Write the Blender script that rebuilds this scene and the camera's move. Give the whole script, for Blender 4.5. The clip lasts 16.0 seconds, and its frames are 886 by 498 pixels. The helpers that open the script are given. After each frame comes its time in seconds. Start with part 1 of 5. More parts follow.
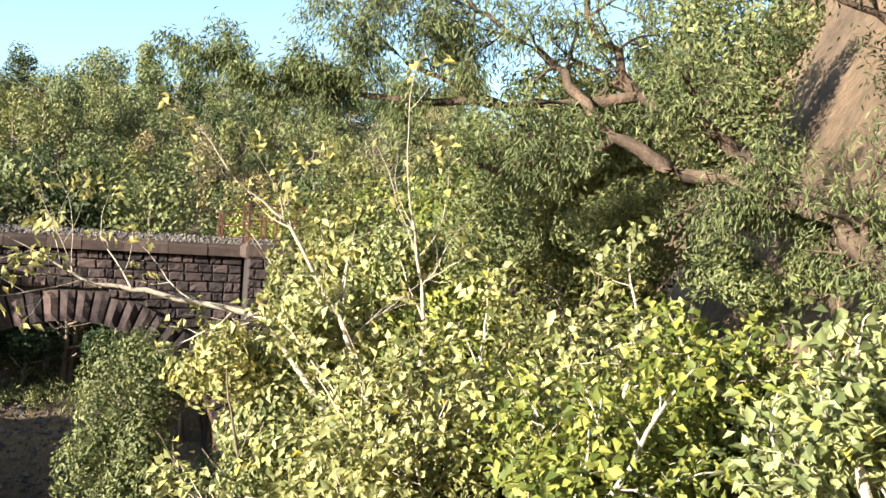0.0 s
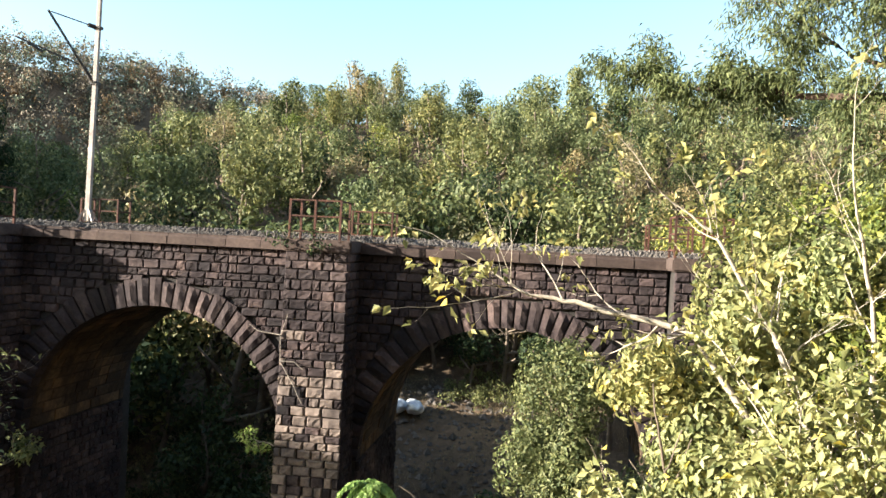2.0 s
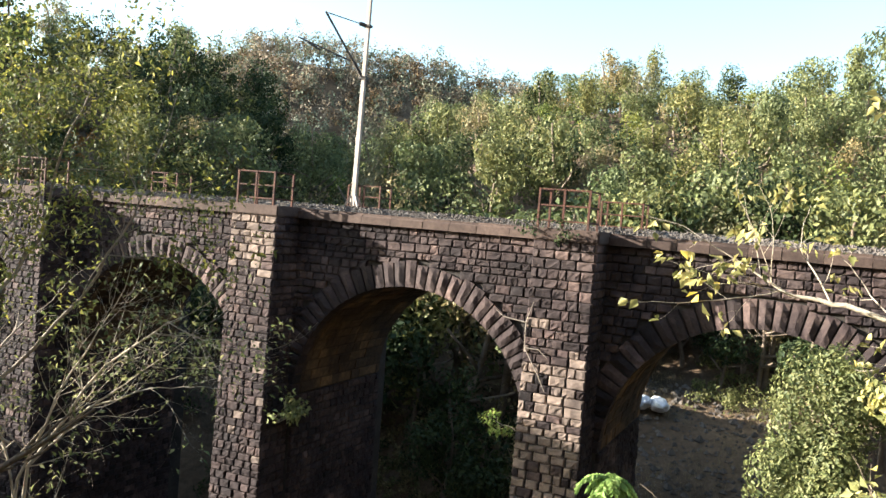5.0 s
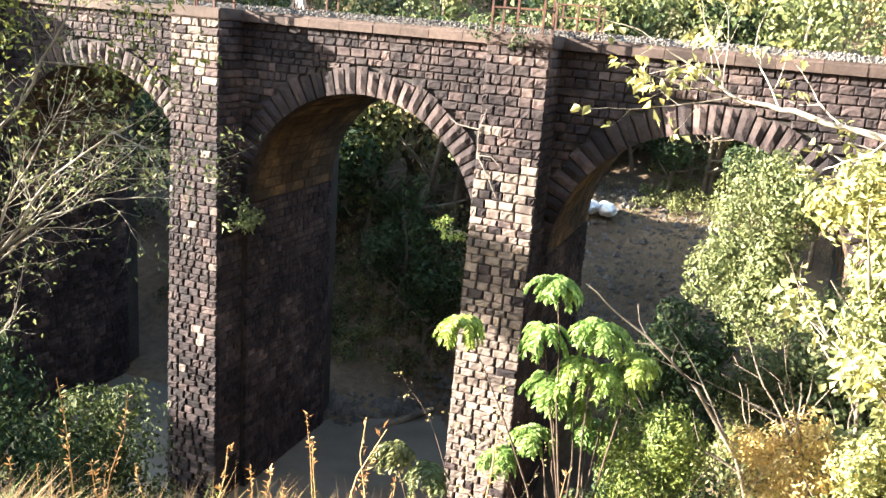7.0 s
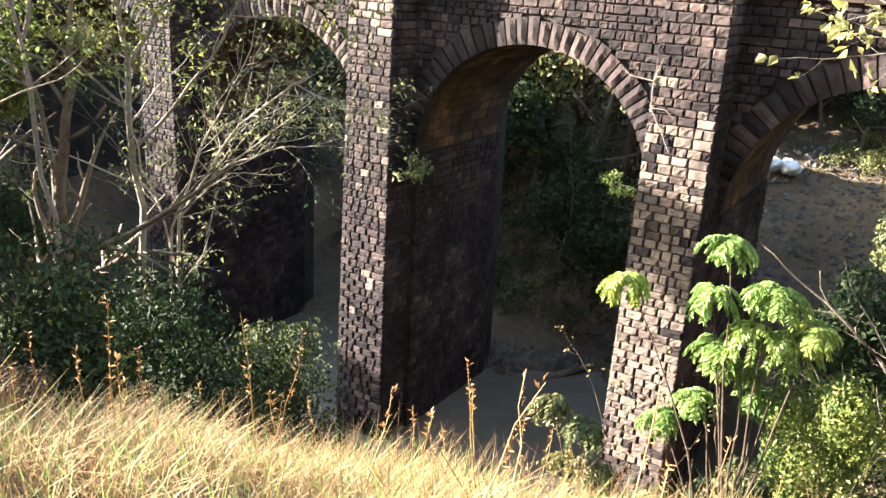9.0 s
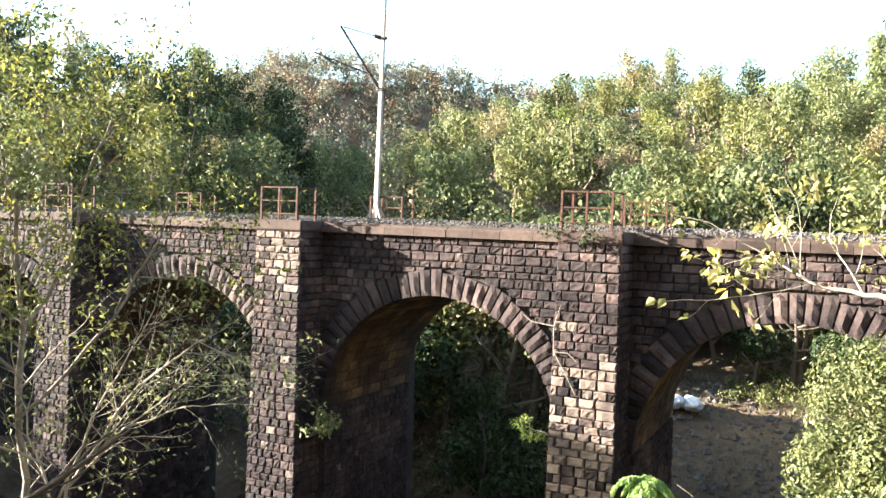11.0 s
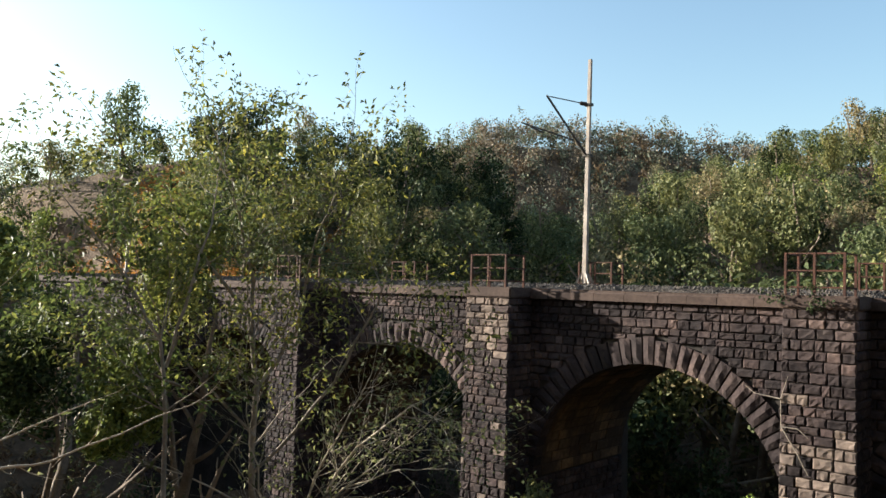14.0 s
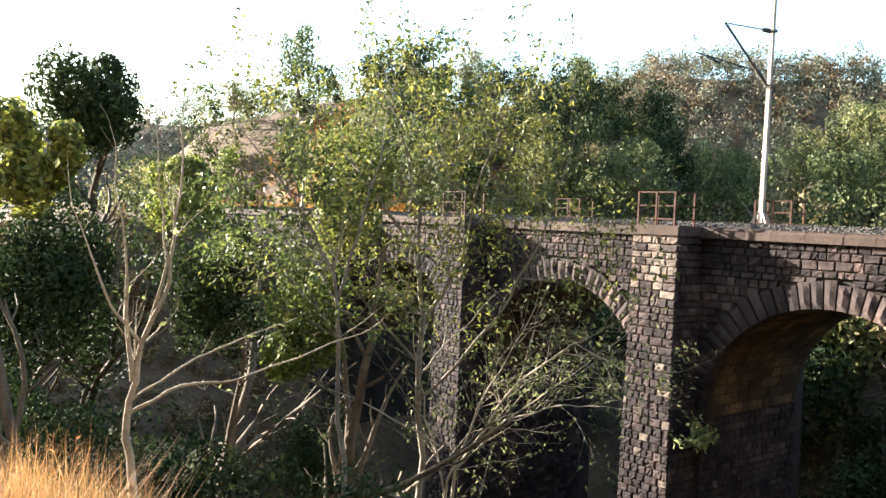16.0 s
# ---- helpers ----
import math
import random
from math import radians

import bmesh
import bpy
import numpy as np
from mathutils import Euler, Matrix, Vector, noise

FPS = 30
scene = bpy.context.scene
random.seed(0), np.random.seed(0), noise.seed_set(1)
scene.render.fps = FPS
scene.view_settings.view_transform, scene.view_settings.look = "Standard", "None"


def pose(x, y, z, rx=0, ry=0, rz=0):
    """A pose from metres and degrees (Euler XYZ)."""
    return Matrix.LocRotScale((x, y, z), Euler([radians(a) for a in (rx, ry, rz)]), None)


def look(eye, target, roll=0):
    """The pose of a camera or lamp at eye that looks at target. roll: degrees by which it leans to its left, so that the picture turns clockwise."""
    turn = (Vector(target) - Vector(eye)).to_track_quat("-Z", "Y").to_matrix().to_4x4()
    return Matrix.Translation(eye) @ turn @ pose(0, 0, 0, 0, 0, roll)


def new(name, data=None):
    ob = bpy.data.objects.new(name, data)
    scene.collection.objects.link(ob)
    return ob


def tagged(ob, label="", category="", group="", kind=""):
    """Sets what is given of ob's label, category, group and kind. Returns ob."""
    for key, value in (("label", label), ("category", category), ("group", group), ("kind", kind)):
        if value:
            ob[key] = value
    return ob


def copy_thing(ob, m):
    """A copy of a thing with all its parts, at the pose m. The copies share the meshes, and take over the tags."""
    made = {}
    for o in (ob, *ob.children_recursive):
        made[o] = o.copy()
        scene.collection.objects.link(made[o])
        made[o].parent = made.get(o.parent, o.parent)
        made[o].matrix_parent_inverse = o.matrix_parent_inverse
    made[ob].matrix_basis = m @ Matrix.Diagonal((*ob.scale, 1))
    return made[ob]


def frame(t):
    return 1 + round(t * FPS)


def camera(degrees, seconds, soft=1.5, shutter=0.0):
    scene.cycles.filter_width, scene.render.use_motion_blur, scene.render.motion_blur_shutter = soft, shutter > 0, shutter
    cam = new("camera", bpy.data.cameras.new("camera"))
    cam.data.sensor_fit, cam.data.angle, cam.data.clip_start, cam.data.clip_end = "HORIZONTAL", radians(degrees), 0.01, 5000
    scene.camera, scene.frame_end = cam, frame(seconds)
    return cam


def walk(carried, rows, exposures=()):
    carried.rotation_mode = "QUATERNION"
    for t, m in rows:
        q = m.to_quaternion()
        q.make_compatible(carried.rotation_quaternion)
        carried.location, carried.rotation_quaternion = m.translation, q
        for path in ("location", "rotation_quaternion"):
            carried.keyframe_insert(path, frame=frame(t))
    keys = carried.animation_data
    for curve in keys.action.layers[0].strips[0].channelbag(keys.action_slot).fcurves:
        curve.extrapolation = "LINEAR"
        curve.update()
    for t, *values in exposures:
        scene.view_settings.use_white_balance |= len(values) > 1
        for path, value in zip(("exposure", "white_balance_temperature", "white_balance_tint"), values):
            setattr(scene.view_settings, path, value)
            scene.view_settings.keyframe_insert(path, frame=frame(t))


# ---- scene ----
cam = camera(56.12, 16.0)
EYE = (19.00, -26.52, -0.10)
walk(cam, [
    (0.0, look(EYE, (29.96, 1.41, 0.23), 3.10)),
    (0.5, look(EYE, (25.91, 2.68, 0.01), 3.08)),
    (1.0, look(EYE, (21.75, 3.36, -0.09), 2.99)),
    (1.5, look(EYE, (17.97, 3.47, -0.11), 3.01)),
    (2.0, look(EYE, (15.17, 3.24, -0.10), 3.02)),
    (2.5, look(EYE, (13.12, 2.90, -0.10), 3.22)),
    (3.0, look(EYE, (11.46, 2.52, -0.25), 3.36)),
    (3.5, look(EYE, (9.11, 1.81, -0.35), 3.43)),
    (3.7, look(EYE, (8.16, 1.45, -0.37), 3.50)),
    (5.8, look(EYE, (6.66, 0.73, -2.39), 4.30)),
    (6.0, look(EYE, (7.06, 0.83, -3.20), 4.29)),
    (6.5, look(EYE, (8.08, 0.90, -5.49), 4.61)),
    (7.0, look(EYE, (9.16, 0.78, -7.73), 4.87)),
    (7.5, look(EYE, (9.83, 0.30, -9.95), 4.96)),
    (8.0, look(EYE, (9.05, -0.57, -11.40), 4.61)),
    (8.5, look(EYE, (6.72, -1.55, -11.31), 3.84)),
    (9.0, look(EYE, (4.22, -2.27, -9.78), 3.59)),
    (9.5, look(EYE, (3.18, -2.11, -7.45), 3.90)),
    (10.0, look(EYE, (4.21, -0.93, -5.25), 3.67)),
    (10.2, look(EYE, (4.83, -0.41, -4.31), 3.33)),
    (12.3, look(EYE, (5.50, 0.14, 2.53), 1.20)),
    (12.5, look(EYE, (4.78, -0.25, 2.66), 1.23)),
    (13.0, look(EYE, (3.00, -1.31, 2.78), 1.39)),
    (13.5, look(EYE, (1.26, -2.45, 2.34), 1.62)),
    (14.0, look(EYE, (-0.38, -3.66, 1.30), 1.68)),
    (14.5, look(EYE, (-1.92, -5.01, 0.29), 1.68)),
    (15.0, look(EYE, (-3.12, -6.25, -0.47), 1.76)),
    (15.5, look(EYE, (-3.96, -7.22, -0.95), 2.10)),
    (16.0, look(EYE, (-4.43, -7.81, -1.20), 2.45)),
], [(0.0, 2.1), (3.5, 2.4), (5.8, 2.9), (7.0, 3.65), (9.0, 3.45), (9.6, 3.8), (10.2, 4.1), (12.3, 1.6), (14.0, 1.6), (15.0, 2.6), (16.0, 2.75)])

# ---- light ----
SUN_TO = Vector((-0.900, -0.350, 0.275)).normalized()
world = bpy.data.worlds.new("sky")
scene.world = world
world.use_nodes = True
wn = world.node_tree.nodes
sky = wn.new("ShaderNodeTexSky")
sky.sky_type, sky.sun_disc = "NISHITA", False
sky.sun_elevation = math.asin(SUN_TO.z)
sky.sun_rotation = math.atan2(SUN_TO.x, SUN_TO.y)
sky.air_density, sky.dust_density, sky.ozone_density = 1.0, 1.6, 1.0
wn["Background"].inputs["Strength"].default_value = 0.095
tone = wn.new("ShaderNodeMix")
tone.data_type, tone.blend_type = "RGBA", "MULTIPLY"
tone.inputs[0].default_value, tone.inputs[7].default_value = 1.0, (0.90, 1.0, 1.0, 1.0)
world.node_tree.links.new(sky.outputs[0], tone.inputs[6])
world.node_tree.links.new(tone.outputs[2], wn["Background"].inputs["Color"])
sun = new("sun", bpy.data.lights.new("sun", "SUN"))
sun.data.energy, sun.data.angle, sun.data.color = 5.0, radians(0.5), (1.0, 0.93, 0.82)
sun.matrix_world = look(SUN_TO * 100, (0, 0, 0))


# ---- materials ----
def material(name, rough=0.8, metal=0.0):
    m = bpy.data.materials.new(name)
    m.use_nodes = True
    b = m.node_tree.nodes["Principled BSDF"]
    b.inputs["Roughness"].default_value, b.inputs["Metallic"].default_value = rough, metal
    b.inputs["Specular IOR Level"].default_value = 0.25
    return m, m.node_tree.nodes, m.node_tree.links, b


def ramp(nodes, stops):
    r = nodes.new("ShaderNodeValToRGB")
    e = r.color_ramp.elements
    while len(e) < len(stops):
        e.new(0.5)
    for i, (p, c) in enumerate(stops):
        e[i].position, e[i].color = p, (*c, 1)
    return r


def noise_tex(nodes, links, scale, detail=6, coords=None):
    n = nodes.new("ShaderNodeTexNoise")
    n.inputs["Scale"].default_value, n.inputs["Detail"].default_value = scale, detail
    n.inputs["Roughness"].default_value = 0.65
    if coords:
        links.new(coords, n.inputs["Vector"])
    return n


def mix(nodes, links, a, b, fac, kind="MIX"):
    m = nodes.new("ShaderNodeMix")
    m.data_type, m.blend_type = "RGBA", kind
    for sock, v in ((m.inputs[0], fac), (m.inputs[6], a), (m.inputs[7], b)):
        if isinstance(v, (int, float)):
            sock.default_value = v
        elif isinstance(v, tuple):
            sock.default_value = (*v, 1)
        else:
            links.new(v, sock)
    return m.outputs[2]


def rough_surface(name, big, small, scales, bump=0.4, rough=0.9, island=False, distance=0.03):
    """Two scales of colour variation and a bump, at world size; island adds a tint of each piece."""
    m, n, l, b = material(name, rough)
    geo = n.new("ShaderNodeNewGeometry")
    pos = geo.outputs["Position"]
    n1, n2 = noise_tex(n, l, scales[0], 5, pos), noise_tex(n, l, scales[1], 8, pos)
    r1, r2 = ramp(n, big), ramp(n, small)
    l.new(n1.outputs["Fac"], r1.inputs[0]), l.new(n2.outputs["Fac"], r2.inputs[0])
    c = mix(n, l, r1.outputs[0], r2.outputs[0], 1.0, "MULTIPLY")
    if island:
        add = n.new("ShaderNodeMath")
        add.operation = "ADD"
        info = n.new("ShaderNodeObjectInfo")
        l.new(geo.outputs["Random Per Island"], add.inputs[0]), l.new(info.outputs["Random"], add.inputs[1])
        frac = n.new("ShaderNodeMath")
        frac.operation = "FRACT"
        l.new(add.outputs[0], frac.inputs[0])
        r3 = ramp(n, island)
        l.new(frac.outputs[0], r3.inputs[0])
        c = mix(n, l, c, r3.outputs[0], 1.0, "MULTIPLY")
    l.new(c, b.inputs["Base Color"])
    bp = n.new("ShaderNodeBump")
    bp.inputs["Strength"].default_value, bp.inputs["Distance"].default_value = bump, distance
    l.new(n2.outputs["Fac"], bp.inputs["Height"]), l.new(bp.outputs[0], b.inputs["Normal"])
    return m


def leaf_material(name, stops, translucent=0.35, rough=0.55):
    """Leaves tinted leaf by leaf and tree by tree, letting light through."""
    m, n, l, b = material(name, rough)
    geo, info = n.new("ShaderNodeNewGeometry"), n.new("ShaderNodeObjectInfo")
    r = ramp(n, stops)
    l.new(geo.outputs["Random Per Island"], r.inputs[0])
    nz = noise_tex(n, l, 0.6, 3, geo.outputs["Position"])
    shade = ramp(n, [(0.3, (0.72, 0.72, 0.70)), (0.7, (1.15, 1.12, 1.0))])
    l.new(nz.outputs["Fac"], shade.inputs[0])
    c = mix(n, l, r.outputs[0], shade.outputs[0], 1.0, "MULTIPLY")
    tint = ramp(n, [(0.0, (0.75, 0.85, 0.8)), (0.5, (1.0, 1.0, 0.9)), (1.0, (1.2, 1.08, 0.85))])
    l.new(info.outputs["Random"], tint.inputs[0])
    c = mix(n, l, c, tint.outputs[0], 1.0, "MULTIPLY")
    l.new(c, b.inputs["Base Color"])
    t = n.new("ShaderNodeBsdfTranslucent")
    l.new(c, t.inputs["Color"])
    ms = n.new("ShaderNodeMixShader")
    ms.inputs[0].default_value = translucent
    l.new(b.outputs[0], ms.inputs[1]), l.new(t.outputs[0], ms.inputs[2])
    l.new(ms.outputs[0], n["Material Output"].inputs["Surface"])
    return m


STONE = rough_surface("rock_faced_stone", [(0.28, (0.012, 0.0098, 0.011)), (0.5, (0.04, 0.0315, 0.033)), (0.74, (0.118, 0.093, 0.087))],
                      [(0.25, (0.5, 0.47, 0.46)), (0.7, (1.12, 1.06, 1.02))], (0.45, 9.0), 0.9,
                      island=[(0.0, (0.5, 0.5, 0.53)), (0.35, (0.82, 0.79, 0.8)), (0.8, (1.1, 1.04, 1.02)), (1.0, (1.9, 1.75, 1.65))])
PALE_STONE = rough_surface("pale_facing_stone", [(0.3, (0.095, 0.078, 0.072)), (0.7, (0.235, 0.196, 0.175))],
                           [(0.25, (0.6, 0.58, 0.56)), (0.7, (1.1, 1.05, 1.0))], (0.8, 9.0), 0.9, island=[(0.0, (0.75, 0.73, 0.73)), (1.0, (1.25, 1.2, 1.15))])
CORE = rough_surface("dark_mortar", [(0.3, (0.02, 0.018, 0.017)), (0.7, (0.06, 0.052, 0.046))],
                     [(0.3, (0.6, 0.6, 0.6)), (0.7, (1.1, 1.1, 1.1))], (0.5, 7.0), 0.8)
VAULT = rough_surface("stained_vault_masonry", [(0.3, (0.028, 0.02, 0.015)), (0.52, (0.075, 0.05, 0.032)), (0.75, (0.20, 0.125, 0.062))],
                      [(0.3, (0.5, 0.5, 0.5)), (0.7, (1.1, 1.1, 1.05))], (0.5, 5.0), 0.9, island=[(0.0, (0.6, 0.58, 0.56)), (0.6, (1.0, 1.0, 1.0)), (1.0, (1.7, 1.6, 1.45))])
COPING = rough_surface("brown_coping_stone", [(0.3, (0.042, 0.030, 0.028)), (0.7, (0.095, 0.070, 0.063))],
                       [(0.3, (0.6, 0.58, 0.56)), (0.7, (1.1, 1.1, 1.05))], (0.7, 8.0), 0.6,
                       island=[(0.0, (0.75, 0.72, 0.7)), (1.0, (1.25, 1.2, 1.15))])
BALLAST = rough_surface("grey_ballast", [(0.3, (0.065, 0.057, 0.052)), (0.7, (0.135, 0.12, 0.11))],
                        [(0.3, (0.55, 0.55, 0.55)), (0.7, (1.2, 1.2, 1.15))], (0.6, 18.0), 1.0,
                        island=[(0.0, (0.7, 0.68, 0.66)), (1.0, (1.5, 1.45, 1.4))])
RUST = rough_surface("rusted_iron", [(0.3, (0.032, 0.017, 0.014)), (0.7, (0.105, 0.045, 0.030))],
                     [(0.3, (0.6, 0.6, 0.6)), (0.7, (1.2, 1.1, 1.0))], (2.0, 25.0), 0.3, 0.8)
MAST = rough_surface("pale_mast_paint", [(0.3, (0.22, 0.19, 0.17)), (0.7, (0.42, 0.38, 0.34))],
                     [(0.3, (0.75, 0.7, 0.66)), (0.7, (1.05, 1.05, 1.05))], (0.9, 12.0), 0.2, 0.6)
DARKMETAL = rough_surface("dark_fittings", [(0.3, (0.03, 0.03, 0.03)), (0.7, (0.08, 0.07, 0.06))],
                          [(0.3, (0.7, 0.7, 0.7)), (0.7, (1.1, 1.1, 1.1))], (2.0, 20.0), 0.2, 0.6)
EARTH = rough_surface("dry_earth", [(0.3, (0.07, 0.05, 0.036)), (0.5, (0.135, 0.095, 0.066)), (0.72, (0.22, 0.155, 0.105))],
                      [(0.3, (0.55, 0.55, 0.5)), (0.7, (1.15, 1.1, 1.0))], (0.16, 2.6), 0.9, 0.95, distance=0.2)
WATER_M, _n, _l, _b = material("muddy_water", 0.35)
_geo = _n.new("ShaderNodeNewGeometry")
_nz = noise_tex(_n, _l, 0.35, 4, _geo.outputs["Position"])
_r = ramp(_n, [(0.3, (0.10, 0.078, 0.058)), (0.7, (0.19, 0.152, 0.115))])
_l.new(_nz.outputs["Fac"], _r.inputs[0]), _l.new(_r.outputs[0], _b.inputs["Base Color"])
_nb = noise_tex(_n, _l, 5.0, 3, _geo.outputs["Position"])
_bp = _n.new("ShaderNodeBump")
_bp.inputs["Strength"].default_value, _bp.inputs["Distance"].default_value = 0.15, 0.03
_l.new(_nb.outputs["Fac"], _bp.inputs["Height"]), _l.new(_bp.outputs[0], _b.inputs["Normal"])
BARK = rough_surface("grey_brown_bark", [(0.3, (0.10, 0.075, 0.055)), (0.7, (0.24, 0.19, 0.15))],
                     [(0.3, (0.6, 0.6, 0.6)), (0.7, (1.15, 1.15, 1.1))], (1.5, 22.0), 0.8)
GREY_BARK = rough_surface("grey_smooth_bark", [(0.3, (0.17, 0.145, 0.125)), (0.7, (0.33, 0.29, 0.25))],
                          [(0.3, (0.65, 0.62, 0.6)), (0.7, (1.1, 1.1, 1.05))], (2.0, 25.0), 0.6)
DARK_BARK = rough_surface("dark_furrowed_bark", [(0.3, (0.035, 0.026, 0.02)), (0.7, (0.13, 0.092, 0.068))],
                          [(0.3, (0.5, 0.48, 0.46)), (0.7, (1.2, 1.15, 1.1))], (1.8, 16.0), 1.0)
PALE_BARK = rough_surface("pale_bare_bark", [(0.3, (0.28, 0.24, 0.19)), (0.7, (0.52, 0.46, 0.38))],
                          [(0.3, (0.65, 0.62, 0.6)), (0.7, (1.1, 1.1, 1.05))], (2.0, 25.0), 0.6)
STRAW = leaf_material("dry_straw_grass", [(0.0, (0.15, 0.075, 0.042)), (0.35, (0.34, 0.20, 0.11)), (0.8, (0.55, 0.38, 0.22)), (0.9, (0.34, 0.16, 0.09)), (1.0, (0.42, 0.36, 0.12))], 0.3, 0.7)
L_GREEN = leaf_material("green_leaves", [(0.0, (0.064, 0.084, 0.038)), (0.5, (0.145, 0.164, 0.074)), (1.0, (0.26, 0.26, 0.13))])
# toned down so that it also carries the shade of the left bank
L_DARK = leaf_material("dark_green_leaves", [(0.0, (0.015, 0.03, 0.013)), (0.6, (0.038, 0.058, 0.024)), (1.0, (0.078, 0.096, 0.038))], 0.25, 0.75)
L_YELLOW = leaf_material("pale_yellow_green_leaves", [(0.0, (0.10, 0.12, 0.05)), (0.5, (0.29, 0.30, 0.14)), (0.95, (0.48, 0.45, 0.24)), (1.0, (0.66, 0.54, 0.10))], 0.35)
L_LIME = leaf_material("bright_lime_leaves", [(0.0, (0.13, 0.21, 0.06)), (0.5, (0.25, 0.36, 0.11)), (1.0, (0.40, 0.48, 0.19))], 0.4)
L_FRESH = leaf_material("fresh_green_leaves", [(0.0, (0.07, 0.10, 0.03)), (0.5, (0.18, 0.21, 0.055)), (1.0, (0.34, 0.34, 0.10))], 0.4)
L_SLENDER = leaf_material("mid_green_leaves", [(0.0, (0.05, 0.07, 0.026)), (0.5, (0.12, 0.142, 0.048)), (0.9, (0.24, 0.25, 0.08)), (1.0, (0.40, 0.38, 0.10))], 0.4)
L_FEATHER = leaf_material("feathery_green_leaves", [(0.0, (0.085, 0.105, 0.048)), (0.5, (0.175, 0.192, 0.088)), (1.0, (0.285, 0.285, 0.142))], 0.4)
L_WOOD1 = leaf_material("forest_green_foliage", [(0.0, (0.063, 0.08, 0.038)), (0.5, (0.134, 0.158, 0.074)), (1.0, (0.24, 0.25, 0.126))], 0.3)
L_WOOD2 = leaf_material("dry_olive_foliage", [(0.0, (0.11, 0.10, 0.06)), (0.5, (0.21, 0.19, 0.115)), (1.0, (0.34, 0.285, 0.185))], 0.3)
L_RUST2 = leaf_material("brown_dry_foliage", [(0.0, (0.07, 0.045, 0.03)), (0.5, (0.16, 0.10, 0.06)), (1.0, (0.26, 0.17, 0.10))], 0.2)
# far ridge leaves, greyed and blued to put distance haze into the colour
L_HAZE1 = leaf_material("haze_tinted_green_foliage", [(0.0, (0.075, 0.098, 0.085)), (0.5, (0.135, 0.162, 0.13)), (1.0, (0.21, 0.225, 0.18))], 0.25)
L_HAZE2 = leaf_material("haze_tinted_brown_foliage", [(0.0, (0.11, 0.10, 0.096)), (0.5, (0.19, 0.165, 0.15)), (1.0, (0.28, 0.24, 0.21))], 0.2)
L_OCHRE = leaf_material("ochre_dry_leaves", [(0.0, (0.28, 0.19, 0.09)), (0.5, (0.50, 0.39, 0.20)), (1.0, (0.62, 0.54, 0.28))], 0.35)
L_RUST = leaf_material("orange_brown_leaves", [(0.0, (0.18, 0.08, 0.03)), (0.5, (0.36, 0.18, 0.06)), (1.0, (0.45, 0.30, 0.09))], 0.35)
BAG = rough_surface("white_sacking", [(0.3, (0.5, 0.52, 0.56)), (0.7, (0.8, 0.8, 0.82))], [(0.3, (0.8, 0.8, 0.8)), (0.7, (1.05, 1.05, 1.05))], (2.0, 12.0), 0.4, 0.6)


# ---- mesh helpers ----
def mesh_of(name, verts, faces, mat, smooth=False):
    me = bpy.data.meshes.new(name)
    me.from_pydata([tuple(v) for v in verts], [], [tuple(f) for f in faces])
    me.materials.append(mat)
    if smooth:
        me.polygons.foreach_set("use_smooth", [True] * len(me.polygons))
    return me


def fast_mesh(name, verts, tris, mat):
    """A mesh from arrays of points and of triangles."""
    me = bpy.data.meshes.new(name)
    v, t = np.asarray(verts, np.float32), np.asarray(tris, np.int32)
    me.vertices.add(len(v)), me.loops.add(t.size), me.polygons.add(len(t))
    me.vertices.foreach_set("co", v.ravel())
    me.loops.foreach_set("vertex_index", t.ravel())
    me.polygons.foreach_set("loop_start", np.arange(0, t.size, 3, dtype=np.int32))
    me.update(calc_edges=True)
    me.materials.append(mat)
    return me


def part(name, me, parent=None, label="", m=None):
    ob = new(name, me)
    if m is not None:
        ob.matrix_basis = m
    ob.parent = parent
    if label:
        tagged(ob, label)
    return ob


def box(bm, x0, x1, y0, y1, z0, z1):
    m = Matrix.LocRotScale(((x0 + x1) / 2, (y0 + y1) / 2, (z0 + z1) / 2), None, (x1 - x0, y1 - y0, z1 - z0))
    return bmesh.ops.create_cube(bm, size=1, matrix=m)["verts"]


def bm_mesh(name, bm, mat):
    me = bpy.data.meshes.new(name)
    bmesh.ops.recalc_face_normals(bm, faces=bm.faces)
    bm.to_mesh(me)
    bm.free()
    me.materials.append(mat)
    return me


def bar(bm, a, b, w, d=None):
    """A square bar from a to b."""
    a, b = Vector(a), Vector(b)
    q = (b - a).to_track_quat("Z", "Y")
    bmesh.ops.create_cube(bm, size=1, matrix=Matrix.LocRotScale((a + b) / 2, q, (w, d or w, (b - a).length)))


# ---- ground ----
def sm(a, b, x):
    t = min(1.0, max(0.0, (x - a) / (b - a)))
    return t * t * (3 - 2 * t)


def slope_of(table):
    """A smooth curve through the points of a table, one value for every half degree of bearing from -60 to 120."""
    a = np.arange(-60, 120.5, 0.5)
    v = np.interp(a, [p[0] for p in table], [p[1] for p in table])
    v = np.convolve(np.pad(v, 2, mode="edge"), np.ones(5) / 5, mode="valid")
    return [float(q) for q in v]


def at_bearing(curve, yaw):
    k = min(max((yaw + 60) * 2, 0.0), 359.9)
    i = int(k)
    return curve[i] + (curve[i + 1] - curve[i]) * (k - i)


